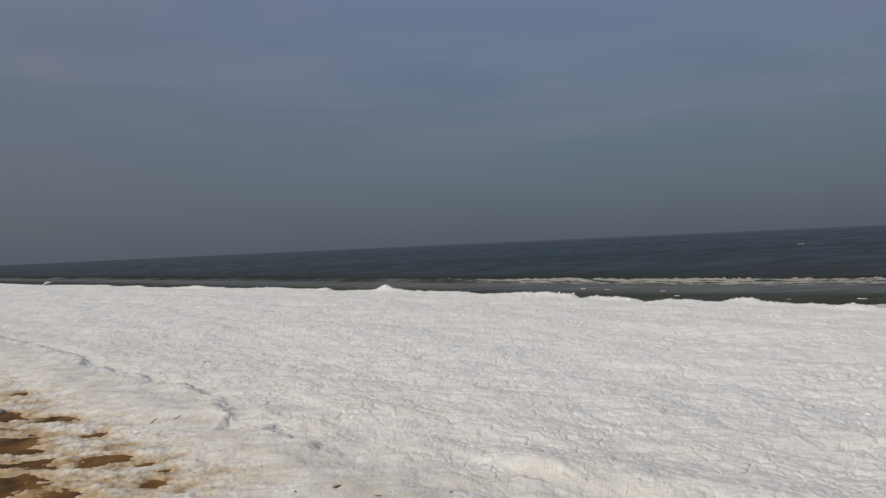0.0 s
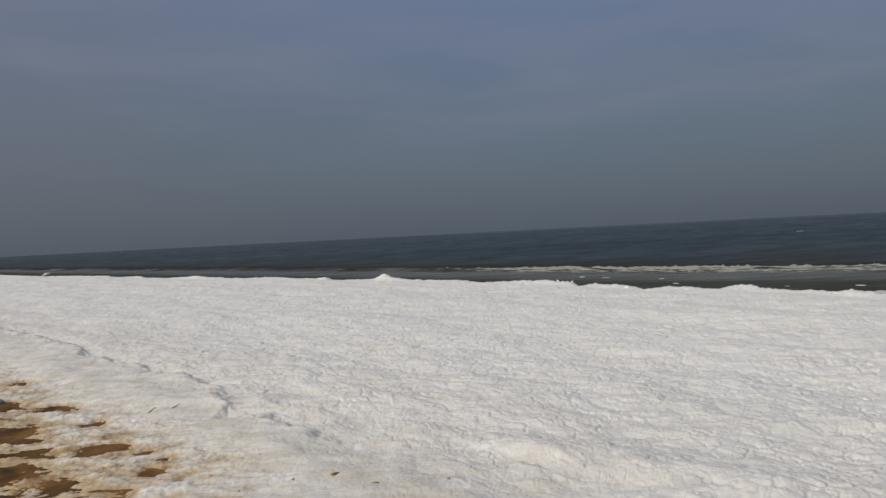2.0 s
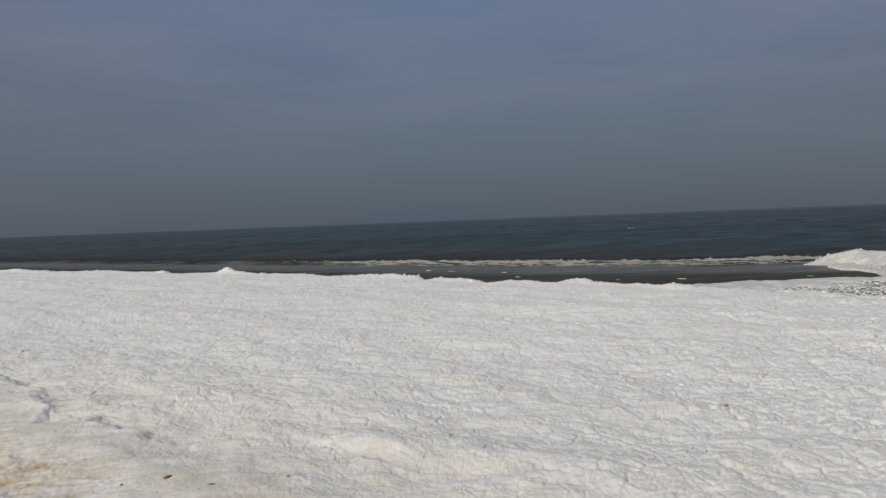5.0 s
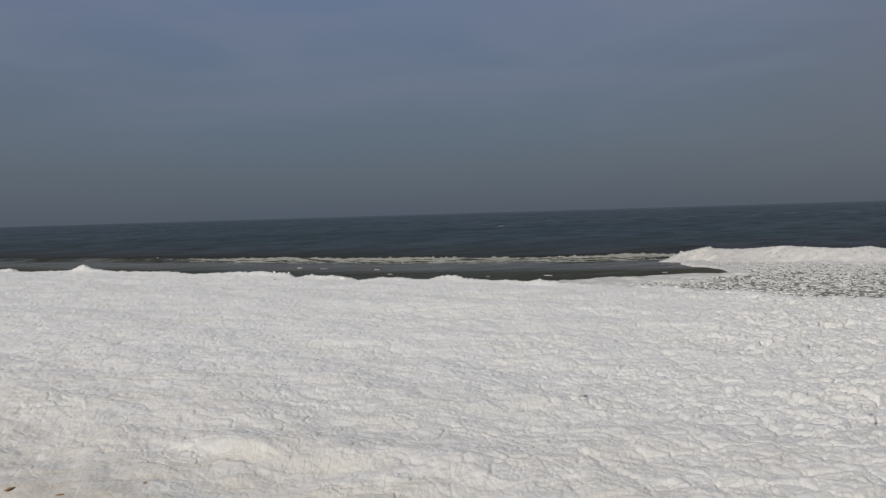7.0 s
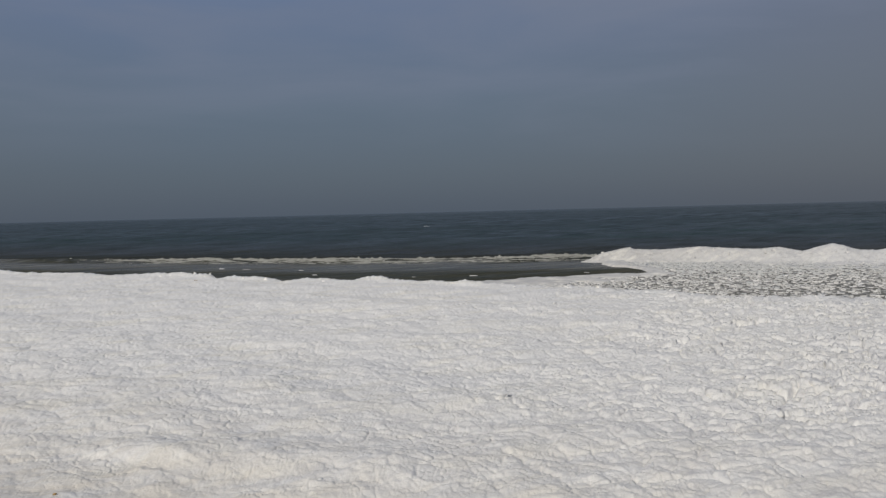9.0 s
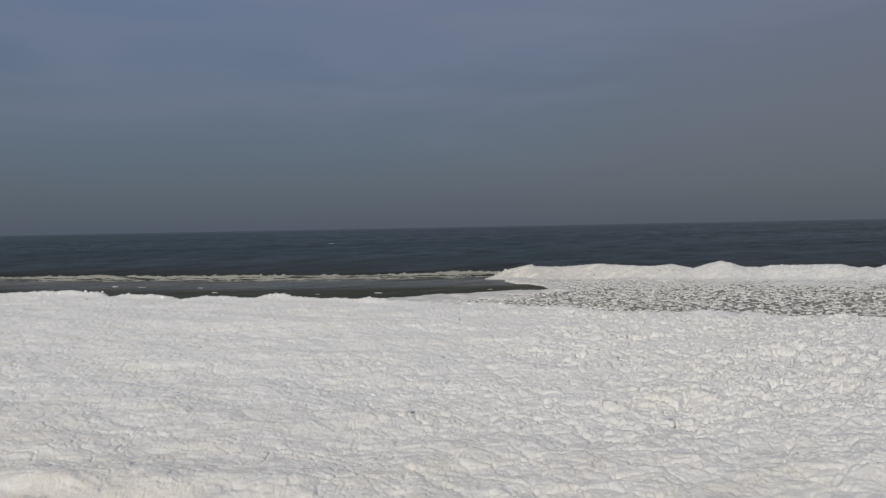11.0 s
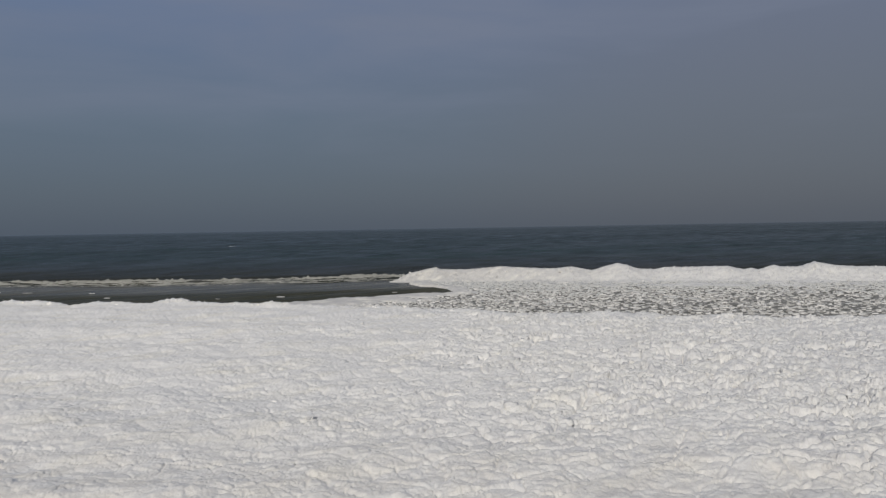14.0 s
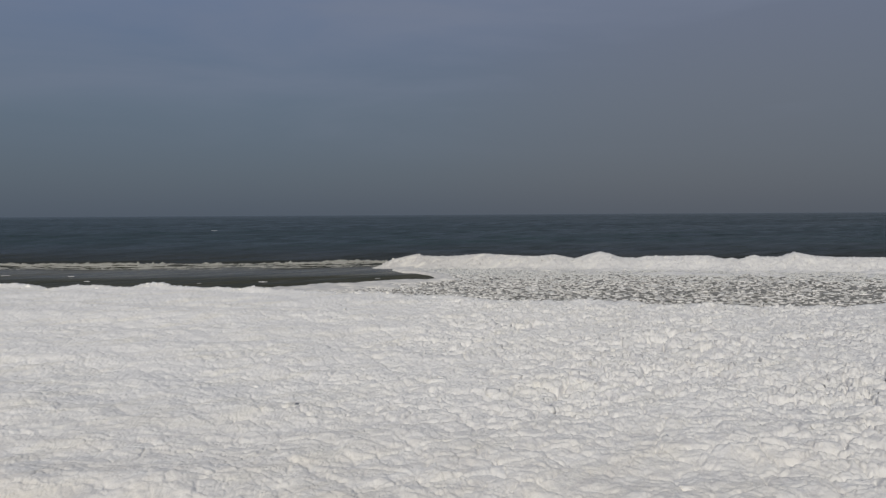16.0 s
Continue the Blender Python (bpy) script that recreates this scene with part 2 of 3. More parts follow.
def shelf_z(x, y, detail=True):
    """The top of the shelf ice."""
    u, v = to_uv(x, y)
    ve = tab(u, EDGE) + 0.35 * perlin(u * 0.35, u * 0 + 3.3, 23)
    z = 1.1 + 0.10 * fractal(u * 0.09, v * 0.22, 3, 21) + 0.07 * fractal(x * 0.45, y * 0.6, 3, 22)
    # the ledge along the beach, and its thinning out over the sand
    ledge = tab(u, LEDGE) + 0.18 * perlin(u * 0.9, u * 0, 26) + 0.07 * perlin(u * 3.1, u * 0, 36)
    step = v + 0.22 * fractal(u * 1.3, v * 1.6, 3, 37, 0.6) - ledge
    low_coast = smooth(-10, -13.5, u)
    z = z + (0.09 + 0.07 * perlin(u * 0.55, u * 0 + 9, 24)) * smooth(0.24, -0.16, step) * smooth(4.2, 6.6, v) * low_coast
    z = z - 0.03 * np.exp(-((step - 0.35) / 0.3) ** 2) * low_coast
    for mx, my, long_, wide, high in MOUNDS:
        mu, mv = to_uv(mx, my)
        z = z + 0.5 * high * np.exp(-((u - mu) / long_) ** 2 - ((v - mv) / np.where(v < mv, wide * 0.6, wide * 1.3)) ** 2)
    tongue = fractal(x * 1.0, y * 1.7, 5, 27, 0.60)
    thin = np.maximum(smooth(6.5, 4.9, v + 0.5 * perlin(u * 0.5, v * 0.5, 33)) * smooth(-8, -12, u), smooth(4.6, 2.4, v + 0.8 * perlin(u * 0.5, v * 0.5, 33)))
    bare = 0
    for mx, my, r in BARE:
        bare = bare + np.exp(-((x - mx) ** 2 + (y - my) ** 2) / r ** 2)
    z = z * (1 - thin) + (0.980 + 0.032 * (v - 4.3) + 0.050 * tongue + 0.026 * fractal(x * 2.6, y * 6.5, 3, 45, 0.7) - 0.15 * np.minimum(bare, 1) * (0.95 + 0.6 * fractal(x * 3.1, y * 3.9, 3, 49, 0.7))) * thin
    # swell towards the crest, then the drop to the water
    near = np.exp(-((v - ve) / 0.6) ** 2)
    if detail:
        lumps = 0.17 + 1.16 * smooth(-8, 5.5, u + 0.25 * (v - 12) + 3 * perlin(u * 0.25, v * 0.25, 28))
        lumps = lumps * (0.55 + 0.45 * smooth(-0.5, 0.5, fractal(u * 0.25, v * 0.5, 2, 29))) * (0.2 + 0.8 * smooth(4.5, 8, v))
        calm = smooth(9.5, 15, v + 2.2 * perlin(u * 0.3, v * 0.3, 38))
        billow = np.abs(perlin(u * 0.6, v * 1.1, 39)) + 0.5 * np.abs(perlin(u * 1.5, v * 2.3, 40))
        z = z + 0.026 * billow * (1 - 0.6 * calm) * smooth(5.0, 8.0, v)
        # thin broken ledges of layered ice, drawn out along the shore
        layer = 2.4 * fractal(u * 0.30, v * 0.52, 5, 47, 0.6) + 0.25 * perlin(x * 3.1, y * 3.1, 48)
        whole = np.floor(layer)
        z = z + (0.012 + 0.006 * smooth(-12, -2, u)) * (whole + smooth(0.80, 1.0, layer - whole)) * smooth(6.6, 8.5, v) * (1 - 0.4 * np.minimum(lumps, 1)) * (1 - near)
        # broad lobes heaved up along the beach
        d1, d2, _, _, p, _ = cells((u + 0.5 * perlin(u * 0.7, v * 0.9, 55)) / 1.7, (v + 0.35 * perlin(u * 0.7, v * 0.9, 56)) / 0.8, 57)
        z = z + (0.03 + 0.015 * smooth(-12, -2, u)) * (p - 0.35 - 0.7 * d1 ** 2) * smooth(0.0, 0.25, d2 - d1) * (1 - calm) * smooth(6.0, 8.0, v)
        # slabs with thin cracks between
        for long_, wide, seed, deep in ((0.85, 0.5, 120, 0.023), (0.42, 0.27, 130, 0.012)):
            crack, height = seams(u, v, long_, wide, seed)
            z = z + (0.035 * wide * height - deep * (1 + 0.25 * (1 - calm) * smooth(-12, -4, u)) * crack * smooth(-0.25, 0.35, fractal(u * 0.5, v * 0.9, 2, seed + 5))) * smooth(5.5, 8.0, v) * (1 - near)
        lumps = lumps * (0.46 + 0.54 * calm)
        z = z + rubble(x, y, 0.92 * lumps * (1 - 0.6 * near), 0.88 * (0.68 + 0.32 * calm) * np.minimum(lumps * 1.15 + 0.10, 1.6) * (0.15 + 0.85 * smooth(4.0, 7.5, v)) * (1 - 0.5 * near))
        z = z + 0.014 * fractal(x * 2.1, y * 2.1, 5, 30, 0.6) + 0.012 * fractal(x * 0.5, y * 1.2, 3, 31) * smooth(6, 9, v)
    z = z * (1 - near) + (tab(u, CREST) - 0.03 + 0.06 * fractal(u * 1.5, v * 1.7, 5, 32, 0.7)) * near
    return z - (z + 0.6) * smooth(ve + 0.05, ve + 1.0, v)


def spit_z(u, v):
    """The outer ridge of ice behind the frozen inlet."""
    vr = tab(u, SPIT)
    top = tab(u, RIDGE)
    # long landward slope, short seaward one
    k = np.where(v < vr, np.exp(-(np.abs(v - vr) / (2.3 + 0.5 * perlin(u * 0.4, u * 0, 61))) ** 1.7), np.exp(-((v - vr) / 1.6) ** 2))
    z = -0.35 + (top + 0.35) * k + 0.10 * fractal(u * 0.8, v * 0.8, 4, 62) * np.clip(k * (1 - k) * 4, 0, 1)
    # low ragged apron of packed ice on the landward side
    apron = -0.35 + 0.66 * np.exp(-((vr - v) / (3.2 + 5.3 * smooth(-12, 2, u))) ** 2) * (0.78 + 1.15 * fractal(u * 0.22, v * 0.4, 5, 63, 0.7))
    z = np.maximum(z, np.where(apron > 0.05, 0.05 + 0.3 * (apron - 0.05), apron) * (v < vr) - 0.5 * (v >= vr))
    z = z + rubble(u * 1.7, v * 1.7, 1.1, 1.2) * np.clip(k * 1.5, 0.12, 1) * np.clip((1.12 - k) * 3, 0, 1)
    return z - 1.2 * smooth(-15.6, -18.0, u - 0.25 * (v - vr))


def sea_z(u, v):
    vb = tab(u, BREAK) + 0.5 * perlin(u * 0.07, u * 0, 71)
    s = v - vb
    strength = 0.75 + 0.5 * perlin(u * 0.06, u * 0 + 4, 72)
    hump = 0.42 * strength * np.where(s < 0, np.exp(-(s / 0.8) ** 2), np.exp(-(s / 2.6) ** 2))
    out = smooth(66, 90, v)
    swell = out * (0.16 * np.sin(v * 0.55 + 1.5 * perlin(u * 0.02, v * 0.03, 73)) + 0.10 * np.sin(v * 0.31 + 2.5 * perlin(u * 0.015, v * 0.02, 74)))
    chop = (0.02 + 0.05 * out) * fractal(u * 0.12, v * 0.7, 3, 75) + 0.13 * out * fractal(u * 0.018, v * 0.33, 2, 76)
    return hump + swell + chop * (1 - smooth(120, 300, v) * 0.6)


# ---- materials ----
def material(name, rough=0.6, ior=1.45, metallic=0.0):
    m = bpy.data.materials.new(name)
    m.use_nodes = True
    b = m.node_tree.nodes["Principled BSDF"]
    b.inputs["Roughness"].default_value, b.inputs["IOR"].default_value, b.inputs["Metallic"].default_value = rough, ior, metallic
    return m, m.node_tree.nodes, m.node_tree.links, b


def place(nodes, links, scale=(1, 1, 1), turn=0.0, source="Object"):
    c, p = nodes.new("ShaderNodeTexCoord"), nodes.new("ShaderNodeMapping")
    p.inputs["Scale"].default_value, p.inputs["Rotation"].default_value = scale, (0, 0, turn)
    links.new(c.outputs[source], p.inputs[0])
    return p.outputs[0]


def noise_node(nodes, links, where, scale, detail=4.0, rough=0.5, distort=0.0):
    n = nodes.new("ShaderNodeTexNoise")
    for key, value in (("Scale", scale), ("Detail", detail), ("Roughness", rough), ("Distortion", distort)):
        n.inputs[key].default_value = value
    links.new(where, n.inputs["Vector"])
    return n.outputs[0]


def bump(nodes, links, shader, height, strength, distance):
    n = nodes.new("ShaderNodeBump")
    n.inputs["Strength"].default_value, n.inputs["Distance"].default_value = strength, distance
    links.new(height, n.inputs["Height"])
    links.new(n.outputs[0], shader.inputs["Normal"])


SHORE = math.atan2(0.766, 0.643)   # turns world x, y into u, v


def ice_material(name, dirt=True, tone=(0.84, 0.83, 0.81)):
    m, n, l, b = material(name, 0.62, 1.31)
    world_xy = place(n, l)
    shore = place(n, l, turn=SHORE)
    stain = ramp_node(n, [(0.48, (0, 0, 0)), (0.72, (1, 1, 1))])
    l.new(noise_node(n, l, place(n, l, (0.8, 1.9, 1), SHORE), 0.7, 5, 0.6), stain.inputs[0])
    c = mix_node(n, l, stain.outputs[0], tone, (0.83, 0.805, 0.735))
    # drawn-out greyer mottling, tinted to the hue of shade between lumps
    blue = ramp_node(n, [(0.5, (0, 0, 0)), (0.72, (0.40, 0.40, 0.40))])
    l.new(noise_node(n, l, place(n, l, (0.9, 1.7, 1), SHORE), 1.7, 7, 0.70, 0.5), blue.inputs[0])
    c = mix_node(n, l, blue.outputs[0], c, (0.735, 0.72, 0.715))
    # smaller grey patches: shade between the lumps, put into the colour
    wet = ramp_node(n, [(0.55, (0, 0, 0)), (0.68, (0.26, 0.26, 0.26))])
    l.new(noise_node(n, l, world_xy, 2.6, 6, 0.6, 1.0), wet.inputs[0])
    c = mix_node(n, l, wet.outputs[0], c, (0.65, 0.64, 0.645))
    along = n.new("ShaderNodeSeparateXYZ")
    l.new(shore, along.inputs[0])
    zone = ramp_node(n, [(0.0, (0, 0, 0)), (1.0, (0.7, 0.7, 0.7))])
    l.new(math_node(n, l, "DIVIDE", math_node(n, l, "ADD", along.outputs[0], 13.0), 20.0, True), zone.inputs[0])
    c = mix_node(n, l, zone.outputs[0], c, (0.70, 0.702, 0.705))
    # grey patches among the rubble: shadow between blocks, painted into the colour
    pocket_shade = ramp_node(n, [(0.51, (0, 0, 0)), (0.62, (0.85, 0.85, 0.85))])
    l.new(noise_node(n, l, place(n, l, (0.8, 1.5, 1), SHORE), 3.0, 6, 0.74, 0.6), pocket_shade.inputs[0])
    c = mix_node(n, l, math_node(n, l, "MULTIPLY", pocket_shade.outputs[0], zone.outputs[0]), c, (0.45, 0.45, 0.485))
    # darker grey specks in fine noise
    speckle = ramp_node(n, [(0.60, (0, 0, 0)), (0.74, (0.34, 0.34, 0.34))])
    l.new(noise_node(n, l, world_xy, 5.0, 6, 0.7, 0.8), speckle.inputs[0])
    c = mix_node(n, l, speckle.outputs[0], c, (0.55, 0.55, 0.56))
    if dirt:
        sandy = n.new("ShaderNodeAttribute")
        sandy.attribute_name = "sandiness"
        s = n.new("ShaderNodeSeparateXYZ")
        l.new(shore, s.inputs[0])
        band = ramp_node(n, [(0.0, (1, 1, 1)), (0.32, (1.0, 1.0, 1.0)), (0.46, (0.75, 0.75, 0.75)), (0.60, (0.34, 0.34, 0.34)), (1.0, (0, 0, 0))])
        l.new(math_node(n, l, "DIVIDE", s.outputs[1], 14.0), band.inputs[0])
        patch = ramp_node(n, [(0.33, (0, 0, 0)), (0.62, (1, 1, 1))])
        l.new(noise_node(n, l, place(n, l, (0.7, 1.6, 1), SHORE), 1.5, 6, 0.65, 0.4), patch.inputs[0])
        k = math_node(n, l, "MULTIPLY", band.outputs[0], patch.outputs[0])
        c = mix_node(n, l, k, c, (0.62, 0.56, 0.46))
        tone_s = ramp_node(n, [(0.35, (0.55, 0.39, 0.18)), (0.65, (0.30, 0.165, 0.05))])
        l.new(noise_node(n, l, place(n, l, (1.5, 1.0, 1), SHORE), 1.4, 5, 0.6, 0.7), tone_s.inputs[0])
        grains = ramp_node(n, [(0.25, (0.35, 0.35, 0.35)), (0.6, (1, 1, 1))])
        l.new(noise_node(n, l, place(n, l, (1.4, 0.9, 1), SHORE), 5.0, 6, 0.7), grains.inputs[0])
        c = mix_node(n, l, math_node(n, l, "MULTIPLY", sandy.outputs["Fac"], grains.outputs[0]), c, tone_s.outputs[0])
    l.new(c, b.inputs["Base Color"])
    # fine cracks and flakes
    warp = n.new("ShaderNodeVectorMath")
    warp.operation = "MULTIPLY_ADD"
    jitter = n.new("ShaderNodeTexNoise")
    jitter.inputs["Scale"].default_value, jitter.inputs["Detail"].default_value = 6.0, 4.0
    l.new(world_xy, jitter.inputs["Vector"])
    l.new(jitter.outputs[1], warp.inputs[0])
    warp.inputs[1].default_value = (0.16, 0.16, 0.16)
    l.new(world_xy, warp.inputs[2])
    h = noise_node(n, l, world_xy, 9.0, 6, 0.68)
    for scale, weight in ((4.2, 0.35), (9.0, 0.2)):
        crack = n.new("ShaderNodeTexVoronoi")
        crack.feature = "DISTANCE_TO_EDGE"
        crack.inputs["Scale"].default_value = scale
        l.new(warp.outputs[0], crack.inputs["Vector"])
        h = math_node(n, l, "ADD", h, math_node(n, l, "MULTIPLY", math_node(n, l, "MINIMUM", crack.outputs["Distance"], 0.12), weight * 8))
    bump(n, l, b, h, 0.42, 0.022)
    return m


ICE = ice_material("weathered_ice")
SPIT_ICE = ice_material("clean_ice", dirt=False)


BLOCK = SPIT_ICE
RIDGE_ICE = ice_material("ridge_ice", dirt=False, tone=(0.57, 0.56, 0.545))


def sand_material():
    m, n, l, b = material("wet_sand", 0.75, 1.4)
    b.inputs["Specular IOR Level"].default_value = 0.15
    where = place(n, l)
    wet = ramp_node(n, [(0.38, (0.040, 0.019, 0.007)), (0.53, (0.155, 0.072, 0.018)), (0.68, (0.26, 0.14, 0.043))])
    l.new(noise_node(n, l, place(n, l, (1.5, 1.0, 1), SHORE), 0.9, 6, 0.6, 0.4), wet.inputs[0])
    grain = noise_node(n, l, where, 160.0, 2, 0.7)
    l.new(mix_node(n, l, math_node(n, l, "MULTIPLY", grain, 0.2), wet.outputs[0], (0.28, 0.2, 0.12)), b.inputs["Base Color"])
    bump(n, l, b, math_node(n, l, "ADD", noise_node(n, l, where, 7.0, 6, 0.65), math_node(n, l, "MULTIPLY", grain, 0.2)), 0.6, 0.05)
    return m


SAND = sand_material()


def water_material():
    m, n, l, b = material("lake_water", 0.16, 1.333)
    s = n.new("ShaderNodeSeparateXYZ")
    l.new(place(n, l, turn=SHORE), s.inputs[0])
    drift = math_node(n, l, "MULTIPLY", math_node(n, l, "SUBTRACT", noise_node(n, l, place(n, l, (0.03, 0.16, 1), SHORE), 1.0, 5, 0.6, 0.4), 0.5), 9.0)
    # metres out from the bar on which the swell breaks
    bar = n.new("ShaderNodeAttribute")
    bar.attribute_name = "bar"
    inner = math_node(n, l, "DIVIDE", math_node(n, l, "ADD", math_node(n, l, "ADD", bar.outputs["Fac"], drift), 60.0), 300.0)
    # olive shallows, with the inner grey sheen and the dark wave face painted in
    bar_tone = ramp_node(n, [(0.0, (0.050, 0.047, 0.018)), (0.158, (0.054, 0.050, 0.022)), (0.170, (0.125, 0.122, 0.100)), (0.190, (0.155, 0.153, 0.138)), (0.198, (0.034, 0.032, 0.015)), (0.215, (0.030, 0.028, 0.013)), (0.25, (0.028, 0.029, 0.020)), (0.29, (0.022, 0.030, 0.026)), (0.38, (0.014, 0.033, 0.032)), (1.0, (0.011, 0.030, 0.030))])
    l.new(inner, bar_tone.inputs[0])
    # drawn-out streaks of silt and of the light on wave slopes, both in colour
    silt_wave = ramp_node(n, [(0.35, (0, 0, 0)), (0.7, (0.7, 0.7, 0.7))])
    l.new(noise_node(n, l, place(n, l, (0.012, 0.20, 1), SHORE), 1.0, 6, 0.65, 0.5), silt_wave.inputs[0])
    c = mix_node(n, l, silt_wave.outputs[0], bar_tone.outputs[0], (0.022, 0.031, 0.032))
    # torn streaks of old foam inside the bar
    streak = ramp_node(n, [(0.50, (0, 0, 0)), (0.66, (0.75, 0.75, 0.75))])
    l.new(noise_node(n, l, place(n, l, (0.10, 0.85, 1), SHORE), 1.0, 7, 0.66, 0.9), streak.inputs[0])
    zone = ramp_node(n, [(0.0, (0.15, 0.15, 0.15)), (0.158, (0.2, 0.2, 0.2)), (0.172, (0.5, 0.5, 0.5)), (0.192, (0.7, 0.7, 0.7)), (0.200, (0.0, 0.0, 0.0))])
    l.new(inner, zone.inputs[0])
    f = math_node(n, l, "MULTIPLY", streak.outputs[0], zone.outputs[0])
    body = mix_node(n, l, f, c, (0.30, 0.31, 0.30))
    waves = math_node(n, l, "ADD", noise_node(n, l, place(n, l, (0.05, 0.9, 1), SHORE), 1.1, 6, 0.6, 0.1),
                      math_node(n, l, "MULTIPLY", noise_node(n, l, place(n, l, (0.005, 0.12, 1), SHORE), 1.0, 4, 0.6), 3.5))
    # mirror of the sky, held down by the small steep ripples that face the shore
    depths, mirror, both = n.new("ShaderNodeBsdfDiffuse"), n.new("ShaderNodeBsdfGlossy"), n.new("ShaderNodeMixShader")
    mirror.inputs["Roughness"].default_value = 0.2
    gloss = n.new("ShaderNodeFresnel")
    gloss.inputs["IOR"].default_value = 1.333
    # mirror share raised in the sheen band, lowered across the dark wave face
    top = ramp_node(n, [(0.0, (0.16, 0.16, 0.16)), (0.160, (0.16, 0.16, 0.16)), (0.170, (0.44, 0.44, 0.44)), (0.190, (0.54, 0.54, 0.54)), (0.198, (0.12, 0.12, 0.12)), (0.220, (0.13, 0.13, 0.13)), (0.25, (0.30, 0.30, 0.30)), (0.30, (0.37, 0.37, 0.37)), (0.6, (0.42, 0.44, 0.44)), (1.0, (0.46, 0.46, 0.46))])
    l.new(inner, top.inputs[0])
    ruffle = ramp_node(n, [(0.36, (0.35, 0.35, 0.35)), (0.64, (1.6, 1.6, 1.6))])
    l.new(noise_node(n, l, place(n, l, (0.004, 0.24, 1), SHORE), 1.0, 7, 0.7, 0.1), ruffle.inputs[0])
    bands = ramp_node(n, [(0.38, (0.58, 0.58, 0.58)), (0.62, (1.15, 1.15, 1.15))])
    l.new(noise_node(n, l, place(n, l, (0.0008, 0.045, 1), SHORE), 1.0, 6, 0.7, 0.1), bands.inputs[0])
    limit = math_node(n, l, "MULTIPLY", math_node(n, l, "MULTIPLY", top.outputs[0], bands.outputs[0]), ruffle.outputs[0])
    l.new(body, depths.inputs["Color"])
    ripple = n.new("ShaderNodeBump")
    ripple.inputs["Strength"].default_value, ripple.inputs["Distance"].default_value = 0.8, 0.6
    l.new(waves, ripple.inputs["Height"])
    for node in (depths, mirror, gloss):
        l.new(ripple.outputs[0], node.inputs["Normal"])
    # far out the mirror share is raised with distance, standing in for haze
    out = ramp_node(n, [(0.0, (0, 0, 0)), (0.13, (0.0, 0.0, 0.0)), (0.30, (0.36, 0.36, 0.36)), (1.0, (0.64, 0.64, 0.64))])
    l.new(math_node(n, l, "DIVIDE", s.outputs[1], 4000.0), out.inputs[0])
    near_part = math_node(n, l, "MINIMUM", gloss.outputs[0], limit)
    l.new(math_node(n, l, "MAXIMUM", near_part, out.outputs[0]), both.inputs[0])
    l.new(depths.outputs[0], both.inputs[1])
    l.new(mirror.outputs[0], both.inputs[2])
    l.new(both.outputs[0], n["Material Output"].inputs["Surface"])
    n.remove(b)
    return m


WATER = water_material()


def plain(name, colour, vary, scale, rough, relief=0.02):
    m, n, l, b = material(name, rough)
    where = place(n, l)
    k = noise_node(n, l, where, scale, 6, 0.65, 0.3)
    l.new(mix_node(n, l, k, colour, vary), b.inputs["Base Color"])
    bump(n, l, b, noise_node(n, l, where, scale * 3, 5, 0.65), 0.6, relief)
    return m


FOAM = plain("foam", (0.52, 0.52, 0.485), (0.12, 0.12, 0.10), 3.2, 0.8, 0.10)
FLOE = plain("floe_ice", (0.70, 0.70, 0.69), (0.45, 0.46, 0.46), 2.4, 0.6, 0.03)


def slush_material():
    """Frozen slush: pale crumbs too small to pick apart, dark wet gaps between."""
    m, n, l, b = material("slush", 0.55, 1.31)
    where = place(n, l, (2.3, 2.9, 1), SHORE)
    crumbs = noise_node(n, l, where, 1.0, 5, 0.6, 0.6)
    tone = ramp_node(n, [(0.40, (0.115, 0.112, 0.092)), (0.50, (0.20, 0.196, 0.176)), (0.64, (0.42, 0.41, 0.39))])
    l.new(crumbs, tone.inputs[0])
    open_water = ramp_node(n, [(0.52, (0, 0, 0)), (0.70, (0.75, 0.75, 0.75))])
    l.new(noise_node(n, l, place(n, l, (0.10, 0.22, 1), SHORE), 1.0, 5, 0.6, 0.5), open_water.inputs[0])
    l.new(mix_node(n, l, open_water.outputs[0], tone.outputs[0], (0.12, 0.115, 0.092)), b.inputs["Base Color"])
    bump(n, l, b, crumbs, 0.8, 0.10)
    return m


SLUSH = slush_material()
fm, fn, fl, fb = material("plate_ice", 0.6, 1.31)
f_info, f_geo = fn.new("ShaderNodeObjectInfo"), fn.new("ShaderNodeNewGeometry")
f_tone = ramp_node(fn, [(0.0, (0.34, 0.335, 0.325)), (0.30, (0.52, 0.515, 0.505)), (1.0, (0.78, 0.77, 0.76))])
fl.new(math_node(fn, fl, "FRACT", math_node(fn, fl, "ADD", f_info.outputs["Random"], f_geo.outputs["Random Per Island"])), f_tone.inputs[0])
fl.new(f_tone.outputs[0], fb.inputs["Base Color"])
bump(fn, fl, fb, noise_node(fn, fl, place(fn, fl), 8.0, 4, 0.6), 0.5, 0.03)
PLATE = fm
STONE = plain("grey_stone", (0.24, 0.235, 0.23), (0.36, 0.35, 0.33), 12.0, 0.8)
WOOD = plain("driftwood", (0.20, 0.145, 0.09), (0.33, 0.25, 0.17), 30.0, 0.85, 0.005)
BARK = plain("bark", (0.30, 0.18, 0.07), (0.52, 0.36, 0.16), 25.0, 0.85, 0.01)


